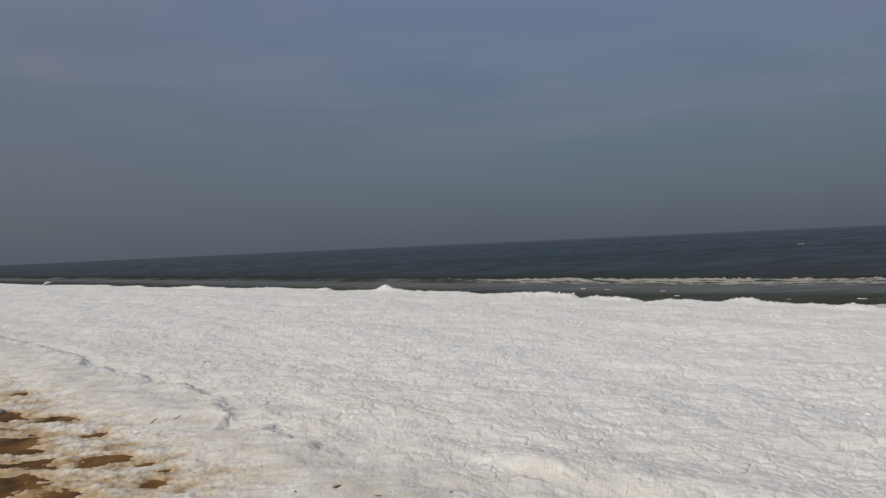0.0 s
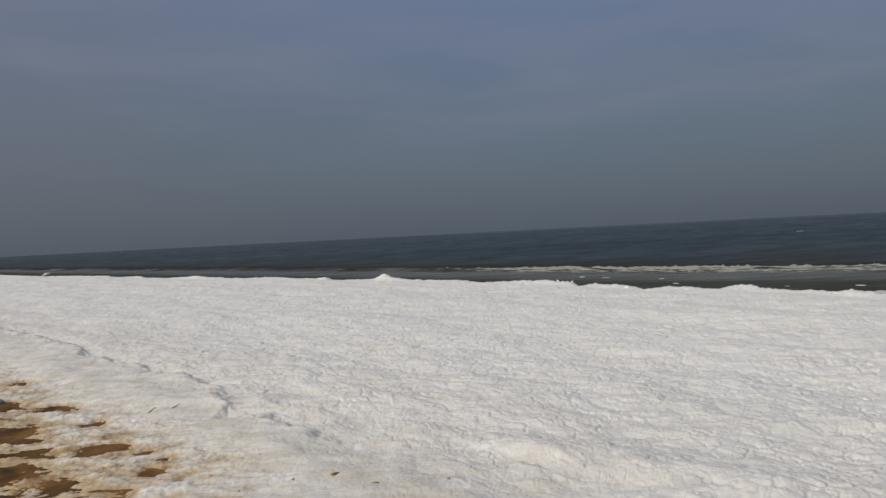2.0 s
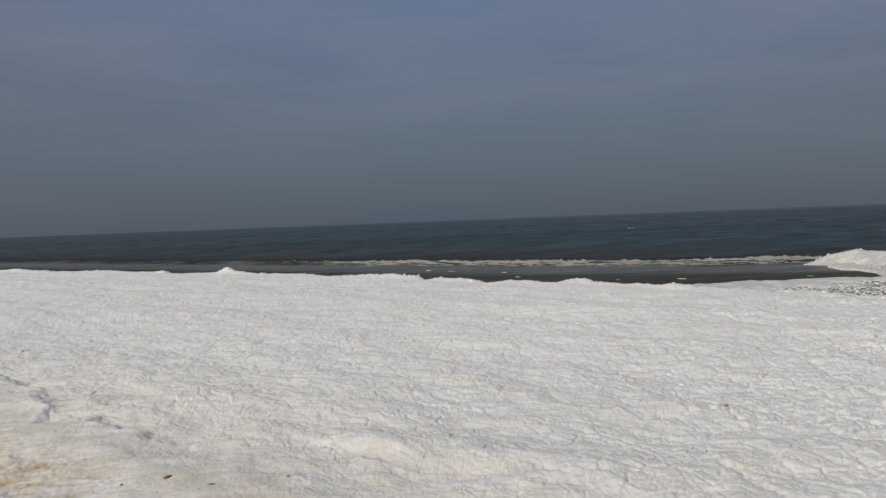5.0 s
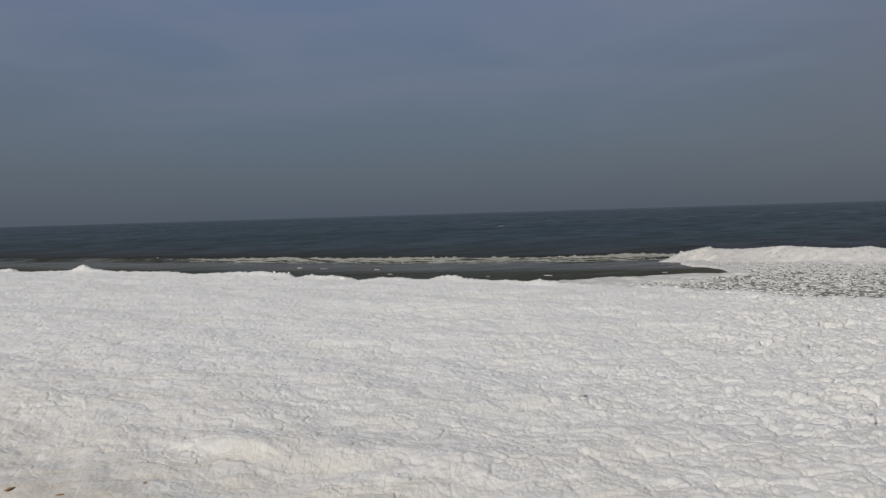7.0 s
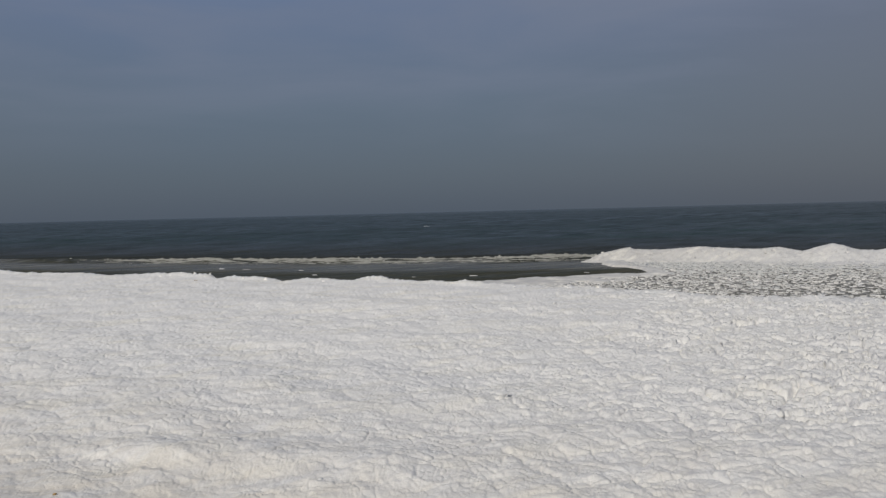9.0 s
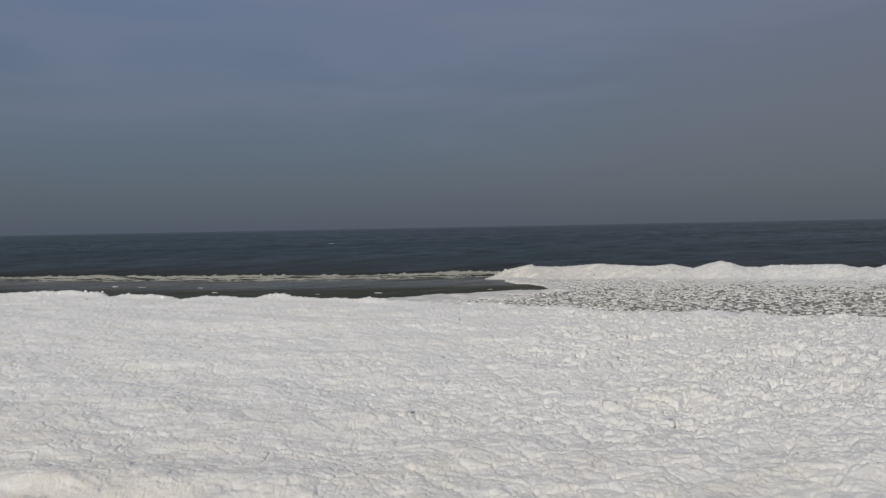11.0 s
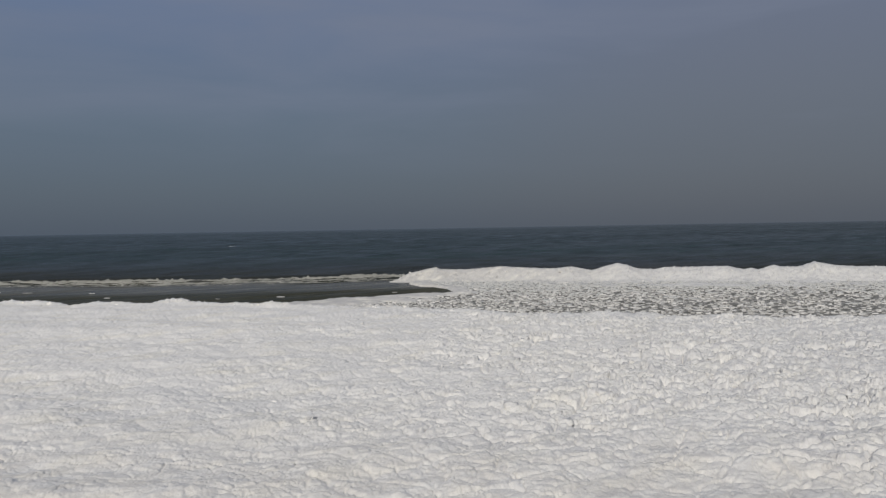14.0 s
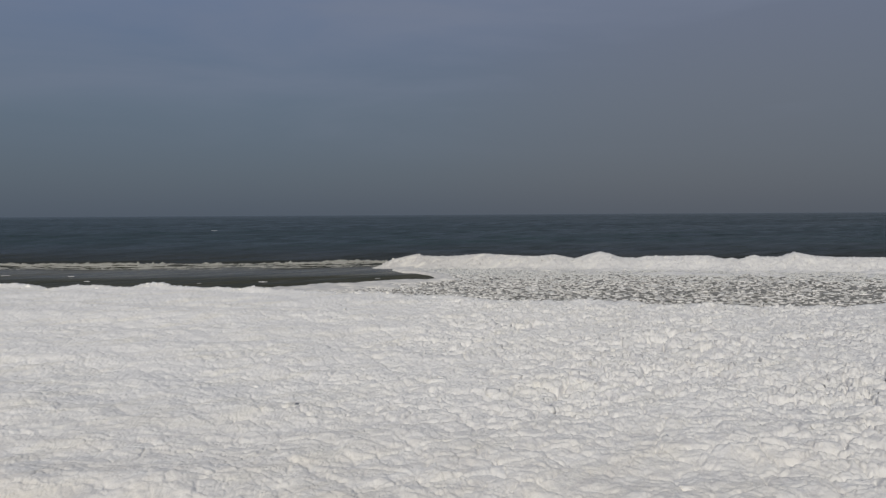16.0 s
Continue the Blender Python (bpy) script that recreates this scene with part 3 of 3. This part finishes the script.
# ---- mesh helpers ----
def mesh_object(name, verts, faces, mat, parent=None, smooth_faces=True):
    me = bpy.data.meshes.new(name)
    verts, faces = np.asarray(verts, np.float32), np.asarray(faces, np.int32)
    me.vertices.add(len(verts))
    me.vertices.foreach_set("co", verts.ravel())
    w = faces.shape[1]
    me.loops.add(faces.size)
    me.loops.foreach_set("vertex_index", faces.ravel())
    me.polygons.add(len(faces))
    me.polygons.foreach_set("loop_start", np.arange(0, faces.size, w, dtype=np.int32))
    me.update(calc_edges=True)
    me.polygons.foreach_set("use_smooth", np.full(len(faces), smooth_faces))
    me.materials.append(mat)
    me.validate()
    ob = new(name, me)
    ob.parent = parent
    return ob


def sheet(name, x, y, z, mat, wrap=False, keep=None, parent=None):
    """A surface from 2D arrays of places; keep drops quads whose corners all lie outside it."""
    r, c = x.shape
    i, j = np.meshgrid(np.arange(r - 1), np.arange(c if wrap else c - 1), indexing="ij")
    jn = (j + 1) % c
    q = np.stack([i * c + j, i * c + jn, (i + 1) * c + jn, (i + 1) * c + j], -1).reshape(-1, 4)
    p = np.stack([x, y, z], -1).reshape(-1, 3)
    if keep is not None:
        q = q[keep.reshape(-1)[q].any(1)]
        used = np.unique(q)
        new_index = np.zeros(len(p), np.int64)
        new_index[used] = np.arange(len(used))
        p, q = p[used], new_index[q]
    e1, e2 = p[q[0, 1]] - p[q[0, 0]], p[q[0, 2]] - p[q[0, 0]]
    if e1[0] * e2[1] - e1[1] * e2[0] < 0:
        q = q[:, ::-1]
    return mesh_object(name, p, q, mat, parent)


def spaced(stops):
    """A run of numbers with the given steps between the given stops: (from, step), ..., (end, 0)."""
    out = []
    for (a, s), (b, _) in zip(stops, stops[1:]):
        out.extend(np.arange(a, b - 1e-9, s))
    return np.array(out + [stops[-1][0]])


def growing(first, step, factor, end):
    out = [first]
    while out[-1] < end:
        out.append(out[-1] + step)
        step *= factor
    return out


# ---- ground and water ----
gu = np.array(sorted([-a for a in growing(40, 1.0, 1.12, 4300)] + list(np.arange(-39.5, 39.6, 0.5)) + growing(40, 1.0, 1.12, 4300)))
gv = np.array(sorted([-a for a in growing(12, 0.8, 1.12, 4300)] + list(np.arange(-11.6, 24.1, 0.4))))
gu, gv = np.meshgrid(gu, gv)
gx, gy = to_xy(gu, gv)
ground = tagged(sheet("ground", gx, gy, sand_z(gx, gy), SAND), "wet brown sand beach rising to a low dune", "beach", kind="structure")

su = np.array(sorted([-a for a in growing(120, 0.8, 1.06, 4500)] + list(np.arange(-119, 59, 1.0)) + growing(60, 0.8, 1.06, 4500)))
sv = np.array(list(np.arange(22, 58, 0.6)) + list(np.arange(58, 80, 0.22)) + list(np.arange(80, 200, 0.7)) + growing(200, 0.9, 1.03, 4500))
su, sv = np.meshgrid(su, sv)
sx, sy = to_xy(su, sv)
water = tagged(sheet("water", sx, sy, sea_z(su, sv), WATER), "dark slate-grey lake water with low swell, olive near the shore", "water", kind="structure")
bar = water.data.attributes.new("bar", "FLOAT", "POINT")
bar.data.foreach_set("value", (sv - tab(su, BREAK) - 0.5 * perlin(su * 0.07, su * 0, 71)).astype(np.float32).ravel())

# ---- shelf ice ----
az = spaced([(-180, 2.0), (-78, 0.5), (-71, 0.075), (32, 0.5), (44, 2.0), (178, 0)])
rr = np.array([4.6 * 1.02 ** k for k in range(29)] + [8.2 * 1.003 ** k for k in range(440)] + [30.6 * 1.006 ** k for k in range(410)])
az, rr = np.meshgrid(np.radians(az), rr)
ix, iy = -np.sin(az) * rr, np.cos(az) * rr
iu, iv = to_uv(ix, iy)
wanted = (iv > -1.5) & (iv < tab(iu, EDGE) + 1.6)
iz = np.full(ix.shape, -0.6)
grown = wanted.copy()
grown[1:] |= wanted[:-1]
grown[:-1] |= wanted[1:]
grown |= np.roll(grown, 1, 1) | np.roll(grown, -1, 1)
iz[grown] = shelf_z(ix[grown], iy[grown])
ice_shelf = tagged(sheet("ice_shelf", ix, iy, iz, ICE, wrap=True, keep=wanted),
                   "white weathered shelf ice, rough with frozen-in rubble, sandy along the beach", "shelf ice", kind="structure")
co = np.empty(len(ice_shelf.data.vertices) * 3, np.float32)
ice_shelf.data.vertices.foreach_get("co", co)
co = co.reshape(-1, 3)
su0, sv0 = to_uv(co[:, 0], co[:, 1])
thick = co[:, 2] - sand_z(co[:, 0], co[:, 1]) + 0.04 * fractal(su0 * 1.6, sv0 * 1.2, 4, 34, 0.65)
stain = ice_shelf.data.attributes.new("sandiness", "FLOAT", "POINT")
stain.data.foreach_set("value", (smooth(0.10, 0.0, thick) * smooth(7.0, 4.8, sv0)).astype(np.float32))

# ---- outer ridge and frozen inlet ----
pu, pv = np.meshgrid(spaced([(-20, 0.12), (26, 0.5), (80, 4.0), (200, 0)]), np.arange(51, 72.01, 0.16))
px, py = to_xy(pu, pv)
ice_ridge = tagged(sheet("ice_ridge", px, py, spit_z(pu, pv), RIDGE_ICE, keep=spit_z(pu, pv) > -0.3),
                   "long low ridge of white ice standing out in the lake", "ice ridge", kind="structure")


def rim_z(u, v):
    ue = tab(v, RIM) + 0.35 + 0.12 * perlin(v * 0.5, v * 0, 81)
    s = u - ue
    width = np.interp(v, [44, 47.4, 49.7, 51.8, 54, 58, 62], [7.5, 6.2, 4.0, 2.6, 1.1, 1.4, 2.4])
    z = 0.16 + 0.05 * fractal(u * 1.1, v * 1.1, 3, 82) - 0.5 * smooth(0.25, -0.35, s) - 0.30 * smooth(0.6, 1.25, s / width + 0.6 * fractal(u * 0.6, v * 0.6, 4, 83))
    return z


ru, rv = np.meshgrid(np.arange(-25, 2.01, 0.15), np.arange(32, 66.01, 0.15))
rx, ry = to_xy(ru, rv)
rz = rim_z(ru, rv)
ice_rim = tagged(sheet("ice_rim", rx, ry, rz, RIDGE_ICE, keep=rz > -0.12), "thin white rim of ice along the edge of the frozen inlet", "ice rim", kind="structure")


# ---- pieces: mesh builders ----
CUBE = [(x, y, z) for x in (-1, 0, 1) for y in (-1, 0, 1) for z in (-1, 0, 1) if (x, y, z) != (0, 0, 0)]


def cube_faces():
    index = {c: i for i, c in enumerate(CUBE)}
    out = []
    for axis in range(3):
        for side in (-1, 1):
            for a in (-1, 0):
                for b in (-1, 0):
                    ring = []
                    for da, db in ((0, 0), (1, 0), (1, 1), (0, 1)):
                        p = [0, 0, 0]
                        p[axis], p[(axis + 1) % 3], p[(axis + 2) % 3] = side, a + da, b + db
                        ring.append(index[tuple(p)])
                    out.append(ring if side > 0 else ring[::-1])
    return np.array(out)


CUBE_FACES = cube_faces()


def block_verts(rng, flat=0.7):
    """A broken, weathered block of ice, about one across."""
    p = np.array(CUBE, float)
    p /= np.linalg.norm(p, axis=1)[:, None] ** rng.uniform(0.45, 0.9)
    for _ in range(7):
        d = rng.normal(size=3)
        d /= np.linalg.norm(d)
        over = np.clip(p @ d - rng.uniform(0.35, 0.75), 0, None)
        p -= over[:, None] * d
    p *= 1 + 0.07 * rng.normal(size=(len(p), 1))
    return p * np.array([rng.uniform(0.7, 1.25), rng.uniform(0.6, 1.0), flat * rng.uniform(0.6, 1.1)]) * 0.5


def floe_verts(rng):
    """A flat broken plate of ice with a raised, uneven edge."""
    k = 8
    a = np.sort(rng.uniform(0, 2 * math.pi / k * 0.8, k) + np.arange(k) * 2 * math.pi / k)
    r = rng.uniform(0.65, 1.1, k)
    ring = np.stack([r * np.cos(a) * 1.25, r * np.sin(a) * rng.uniform(0.45, 0.8)], 1) * 0.5
    top = np.column_stack([ring * 0.9, rng.uniform(0.7, 1.3, k)])
    low = np.column_stack([ring, np.full(k, -1.0)])
    return np.concatenate([top, low, [[0, 0, 0.8]]])


FLOE_FACES = np.array([(i, (i + 1) % 8, 16) for i in range(8)] + [f for i in range(8) for f in ((i, 8 + i, 8 + (i + 1) % 8), (i, 8 + (i + 1) % 8, (i + 1) % 8))])


def turned(rng, tilt):
    return np.array(Euler((rng.normal() * tilt, rng.normal() * tilt, rng.uniform(0, 6.283))).to_matrix())


def joined(name, bits, faces, mat, parent, label):
    """Many small pieces as one mesh."""
    n = len(bits[0])
    v = np.concatenate(bits)
    f = np.concatenate([faces + n * i for i in range(len(bits))])
    ob = mesh_object(name, v, f, mat, parent)
    return tagged(ob, label, kind="stuff")


def pieces(name, meshes, spots, parent):
    """Pieces of their own on shared meshes: (x, y, z, size, turn) each."""
    for i, (x, y, z, size, thick, turn) in enumerate(spots):
        ob = new(name, meshes[i % len(meshes)])
        ob.parent = parent
        m = Matrix([list(r) for r in turn]).to_4x4()
        ob.matrix_basis = Matrix.Translation((x, y, z)) @ m @ Matrix.Diagonal((size, size, thick, 1))


def shared_meshes(name, count, maker, faces, mat, seed):
    out = []
    for k in range(count):
        ob = mesh_object(name, maker(np.random.default_rng(seed + k)), faces, mat)
        out.append(ob.data)
        bpy.data.objects.remove(ob)
    return out


# ---- breaker and drifting ice on the lake ----
fu, fs = np.meshgrid(np.arange(-90, -13.9, 0.09), np.arange(-2.1, 0.9, 0.055))
fv = fs + tab(fu, BREAK) + 0.5 * perlin(fu * 0.07, fu * 0, 71)
torn = 0.16 + 0.10 * smooth(-64, -50, fu) + 0.20 * fractal(fu * 0.08, fu * 0 + 2.2, 3, 91) + 0.95 * fractal(fu * 0.38, fs * 4.2, 5, 92, 0.8) - 0.42 * np.abs(fs + 0.4) - 1.3 * smooth(-60, -80, fu)
# the tumbling roll stands up in low ragged tufts
tuft = np.clip(0.35 + 0.9 * fractal(fu * 1.2, fs * 1.5, 5, 93, 0.7), 0, 1.4) * np.exp(-(fs / 0.3) ** 2)
fz = sea_z(fu, fv) - 0.03 + np.clip(torn, 0, 1) ** 0.6 * (0.08 + 0.20 * tuft)
fx, fy = to_xy(fu, fv)
foam = tagged(sheet("wave_foam", fx, fy, fz, FOAM, keep=torn > 0.04), "torn line of white foam on a low breaking wave", "foam", kind="stuff")

rng = np.random.default_rng(7)
floe_far = mesh_object("drift_floe", floe_verts(rng) * np.array([2.3, 1.3, 0.04]), FLOE_FACES, PLATE)
floe_far.location = (97.5, 216.5, 0.06)
tagged(floe_far, "small white ice floe drifting far out on dark water", "ice floe")
for u, v, size in INNER_FLOES:
    x, y = to_xy(u, v)
    small = mesh_object("drift_floe", floe_verts(rng) * np.array([size * 0.8, size * 0.6, 0.015]), FLOE_FACES, PLATE)
    small.matrix_basis = pose(x, y, 0.04, 0, 0, math.degrees(math.atan2(A[1], A[0])) + rng.uniform(-15, 15))
    tagged(small, "small white scrap of ice afloat on olive water", "ice floe", group="scraps of ice inside the bar")

# brash ice in the frozen inlet
nu, nv = np.meshgrid(np.arange(-21, 120, 0.5), np.arange(28, 66.01, 0.5))
nx, ny = to_xy(nu, nv)
slush = tagged(sheet("slush", nx, ny, np.where(nu > tab(nv, RIM) + 0.6, 0.035 + 0.02 * perlin(nu * 0.6, nv * 0.6, 98) + sea_z(nu, nv) * 0.6, -0.4), SLUSH,
                     keep=nu > tab(nv, RIM) + 0.6), "grey-green half-frozen slush filling the inlet", "slush", kind="structure")
brash = tagged(new("brash_ice"), "loose grey-white plates of brash ice afloat in the inlet", "brash ice")
gu_, gv_ = np.meshgrid(np.arange(-19, 30, 0.23), np.arange(31, 64.5, 0.28))
k = gu_.size
spots = np.column_stack([gu_.ravel() + rng.uniform(-0.2, 0.2, k), gv_.ravel() + rng.uniform(-0.2, 0.2, k), rng.uniform(0, 1, k),
                         0.12 + 0.27 * rng.uniform(0, 1, k) ** 2, rng.uniform(0.025, 0.07, k)])
su_, sv_ = spots[:, 0], spots[:, 1]
cover = 0.60 + 0.16 * smooth(48, 60, sv_) + 0.5 * smooth(58, 63, sv_) - 0.16 * smooth(2, 20, su_) + 0.20 * fractal(su_ * 0.2, sv_ * 0.4, 4, 95, 0.7) + 0.2 * smooth(4, -9, su_)
inside = (su_ > tab(sv_, RIM) + 0.5) & (sv_ > tab(su_, EDGE) + 0.9) & (spots[:, 2] < cover)
spots = spots[inside]
bits, single, packed = [], [], []
spots = spots[np.argsort(np.hypot(spots[:, 0] - 4, (spots[:, 1] - 33) * 1.5))]
px_, py_ = to_xy(spots[:, 0], spots[:, 1])
pz_ = sea_z(spots[:, 0], spots[:, 1]) * 0.5 + spots[:, 4] * 0.5
crowd = smooth(49, 61, spots[:, 1]) + 0.35 * fractal(spots[:, 0] * 0.2, spots[:, 1] * 0.4, 3, 96)
for rank, (x, y, z, size, thick, full) in enumerate(zip(px_, py_, pz_, spots[:, 3], spots[:, 4], crowd)):
    t = np.array(Euler((rng.normal() * 0.09, rng.normal() * 0.09, math.atan2(A[1], A[0]) + rng.normal() * 0.35)).to_matrix())
    if rank < 300:
        single.append((x, y, z, size, thick, t))
    elif rng.uniform() < full:
        packed.append((floe_verts(rng) * np.array([size * 1.3, size * 1.3, thick * 1.1])) @ t.T + np.array([x, y, z]))
    else:
        bits.append((floe_verts(rng) * np.array([size, size, thick])) @ t.T + np.array([x, y, z]))
joined("packed_brash", packed, FLOE_FACES, FLOE, brash, "white plates of ice packed against the outer ridge")
joined("brash_rest", bits, FLOE_FACES, PLATE, brash, "crowded small plates of floating ice")
pieces("ice_floe", shared_meshes("ice_floe", 12, floe_verts, FLOE_FACES, PLATE, 200), single, brash)

# ---- blocks frozen into the shelf ----
# larger blocks that stand out: x, y, width
BLOCKS = ((9.21, 9.36, 0.26), (12.60, 9.78, 0.40), (12.71, 9.18, 0.28), (12.38, 9.92, 0.32), (10.31, 8.45, 0.29), (10.40, 6.76, 0.28), (18.12, 7.95, 0.28), (13.88, 6.78, 0.31), (13.09, 6.93, 0.26), (15.12, 8.78, 0.37), (14.67, 9.63, 0.28), (13.63, 9.80, 0.24), (16.85, 6.73, 0.26), (13.28, 5.95, 0.26), (8.74, 5.36, 0.29), (9.93, 3.97, 0.27), (12.88, 7.13, 0.26), (7.11, 12.26, 0.45), (7.42, 11.86, 0.50), (8.34, 12.12, 0.29), (11.01, 17.43, 0.59), (9.33, 12.12, 0.44), (15.00, 16.66, 0.64), (12.64, 13.33, 0.59), (13.38, 13.14, 0.60), (13.29, 11.90, 0.51), (9.19, 9.36, 0.28), (9.38, 9.16, 0.28))
rng = np.random.default_rng(11)
n = 26000
bu, bv = rng.uniform(-40, 12, n), 5.5 + 27 * rng.uniform(0, 1, n) ** 1.25
bx, by = to_xy(bu, bv)
rough = smooth(-11, 3.5, bu + 0.25 * (bv - 12) + 3 * perlin(bu * 0.25, bv * 0.25, 28)) * (0.35 + 0.65 * smooth(-0.4, 0.4, fractal(bu * 0.3, bv * 0.6, 3, 97)))
ok = (rng.uniform(0, 1, n) < 0.6 * (rough - 0.2) * (0.2 + 0.8 * smooth(9.5, 15, bv))) & (bv < tab(bu, EDGE) - 0.2) & (np.hypot(bx, by) > 8.4)
bu, bv, bx, by, rough = bu[ok], bv[ok], bx[ok], by[ok], rough[ok]
bz = shelf_z(bx, by)
size = 0.10 + 0.32 * rng.uniform(0, 1, len(bu)) ** 2.2 * (0.4 + 0.6 * rough) * (0.3 + 0.7 * smooth(11, 16, bv))
near_first = np.argsort(-(size * 6 - np.hypot(bu - 1, bv - 10) * 0.25))
bits, single = [], []
for rank, k in enumerate(near_first):
    t = turned(rng, 0.35)
    s = size[k]
    at = (bx[k], by[k], bz[k] + s * rng.uniform(-0.36, -0.14))
    if rank < 270:
        single.append((*at, s, s, t))
    else:
        bits.append((block_verts(rng) * s) @ t.T + np.array(at))
for x, y, s in BLOCKS:
    single.append((x, y, float(shelf_z(np.array([x]), np.array([y]))[0]) - 0.20 * s, s * 1.05, s * 0.85, turned(rng, 0.15)))
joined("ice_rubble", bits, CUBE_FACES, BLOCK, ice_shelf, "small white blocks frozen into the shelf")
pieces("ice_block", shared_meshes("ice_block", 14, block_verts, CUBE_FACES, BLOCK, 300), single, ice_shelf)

# broken blocks along the crest and on the outer ridge
def scattered(us, vs, zs, sizes, least, sunk):
    out = []
    for x, y, z, size in zip(*to_xy(us, vs), zs, sizes):
        b, t = block_verts(rng), turned(rng, 0.5)
        if z > least:
            out.append((b * size) @ t.T + np.array([x, y, z - size * sunk]))
    return out


cu = rng.uniform(-75, 12, 1100)
cv = tab(cu, EDGE) + rng.normal(size=1100) * 0.5 - 0.1
bits = scattered(cu, cv, shelf_z(*to_xy(cu, cv)), 0.08 + 0.30 * rng.uniform(0, 1, 1100) ** 3, 0.5, 0.22)
joined("crest_rubble", bits, CUBE_FACES, BLOCK, ice_shelf, "broken white blocks along the shelf's crest")
cu = rng.uniform(-16, 34, 1100)
cv = tab(cu, SPIT) + rng.normal(size=1100) * 1.3 - 0.6
bits = scattered(cu, cv, spit_z(cu, cv), 0.08 + 0.30 * rng.uniform(0, 1, 1100) ** 3, 0.05, 0.14)
joined("ridge_rubble", bits, CUBE_FACES, RIDGE_ICE, ice_ridge, "broken white blocks on the outer ridge")


# ---- loose things ----
def on_ice(x, y):
    """The height of whichever lies on top, ice or sand."""
    a, b = np.array([x]), np.array([y])
    return max(float(shelf_z(a, b)[0]), float(sand_z(a, b)[0]))


def ice_slab(x, y, z, length, width, thick, turn, label):
    r = np.random.default_rng(int(abs(x) * 10))
    v = block_verts(r, 1.0)
    v = v / np.abs(v).max(0) * np.array([length, width, thick]) * 0.5
    ob = mesh_object("ice_slab", v, CUBE_FACES, BLOCK)
    ob.matrix_basis = pose(x, y, z, *turn)
    tagged(ob, label, "ice slab", group="slabs along the crest")


for u, dv, lift, length, width, thick, tilt, label in (
        (-131.0, -0.2, 0.20, 3.4, 1.6, 0.24, 12, "long tilted slab of white ice on the shelf's crest"),
        (-105.6, 0.0, -0.06, 2.2, 1.2, 0.35, 4, "flat slab of white ice on the shelf's crest"),
        (-95.8, 0.0, -0.10, 1.6, 1.0, 0.35, -5, "broken block of white ice on the shelf's crest"),
        (-57.6, 0.0, -0.12, 1.6, 1.0, 0.45, 3, "square-edged block of white ice on the shelf's crest")):
    x, y = to_xy(u, float(tab(u, EDGE)) + dv)
    ice_slab(x, y, on_ice(x, y) + lift, length, width, thick, (2, -tilt, math.degrees(math.atan2(A[1], A[0]))), label)


def twig(points, radius, label):
    """A thin broken stick through points over the ice, with a side stub."""
    verts, faces, ring = [], [], 6
    for k, (x, y, h) in enumerate(points):
        r = radius * (1 - 0.45 * k / len(points))
        c = Vector((x, y, on_ice(x, y) + h + radius * 0.7))
        d = Vector(points[min(k + 1, len(points) - 1)][:2]) - Vector(points[max(k - 1, 0)][:2])
        d = Vector((d.x, d.y, 0)).normalized()
        side_v = Vector((-d.y, d.x, 0))
        for q in range(ring):
            a = q * 2 * math.pi / ring
            verts.append(c + r * (math.cos(a) * side_v + math.sin(a) * Vector((0, 0, 1))))
    for k in range(len(points) - 1):
        for q in range(ring):
            faces.append((k * ring + q, k * ring + (q + 1) % ring, (k + 1) * ring + (q + 1) % ring, (k + 1) * ring + q))
    ob = mesh_object("twig", [tuple(v) for v in verts], faces, WOOD)
    tagged(ob, label, "twig", group="twigs on the ice")


for x0, y0, dx, dy, r in ((-6.3, 16.5, 0.05, 0.30, 0.009), (-5.8, 16.5, 0.05, 0.27, 0.009), (-4.45, 15.6, 0.38, 0.05, 0.008), (6.25, 43.75, 0.12, -0.25, 0.018)):
    twig([(x0 + dx * k / 4 + 0.004 * math.sin(k * 2.1), y0 + dy * k / 4 + 0.01 * math.cos(k * 1.7), 0.01 * (k % 2)) for k in range(5)], r,
         "thin dark broken twig lying on sandy ice")


def stone(x, y, size, label):
    r = np.random.default_rng(5)
    v = np.array(CUBE, float)
    v = v / np.linalg.norm(v, axis=1)[:, None] * (1 + 0.09 * r.normal(size=(len(v), 1))) * np.array([0.6, 0.5, 0.36])
    ob = mesh_object("stone", v * size, CUBE_FACES, STONE)
    ob.matrix_basis = pose(x, y, on_ice(x, y) + size * 0.12, 0, 0, 30)
    tagged(ob, label, "stone")


stone(-10.75, 18.85, 0.24, "rounded grey beach stone half sunk in icy sand")


def bark_piece(x, y, size, mat, label):
    r = np.random.default_rng(int(abs(x * 37 + y * 11)))
    v = block_verts(r, 1.0) * np.array([size, size * 0.6, size * 0.22])
    ob = mesh_object("bark_piece", v, CUBE_FACES, mat)
    ob.matrix_basis = pose(x, y, on_ice(x, y) + size * 0.05, 6, -8, r.uniform(0, 360))
    tagged(ob, label, "bark", group="bark scraps on the ice")


for x, y, size in ((-1.7, 11.4, 0.22), (-1.07, 10.75, 0.14), (-0.08, 10.8, 0.10), (-2.3, 11.3, 0.09), (-3.1, 12.7, 0.10), (-3.0, 11.0, 0.08), (-7.66, 24.82, 0.16), (-9.7, 28.4, 0.16), (-4.95, 32.5, 0.16)):
    bark_piece(x, y, size, BARK, "small brown scrap of bark lying on the ice")
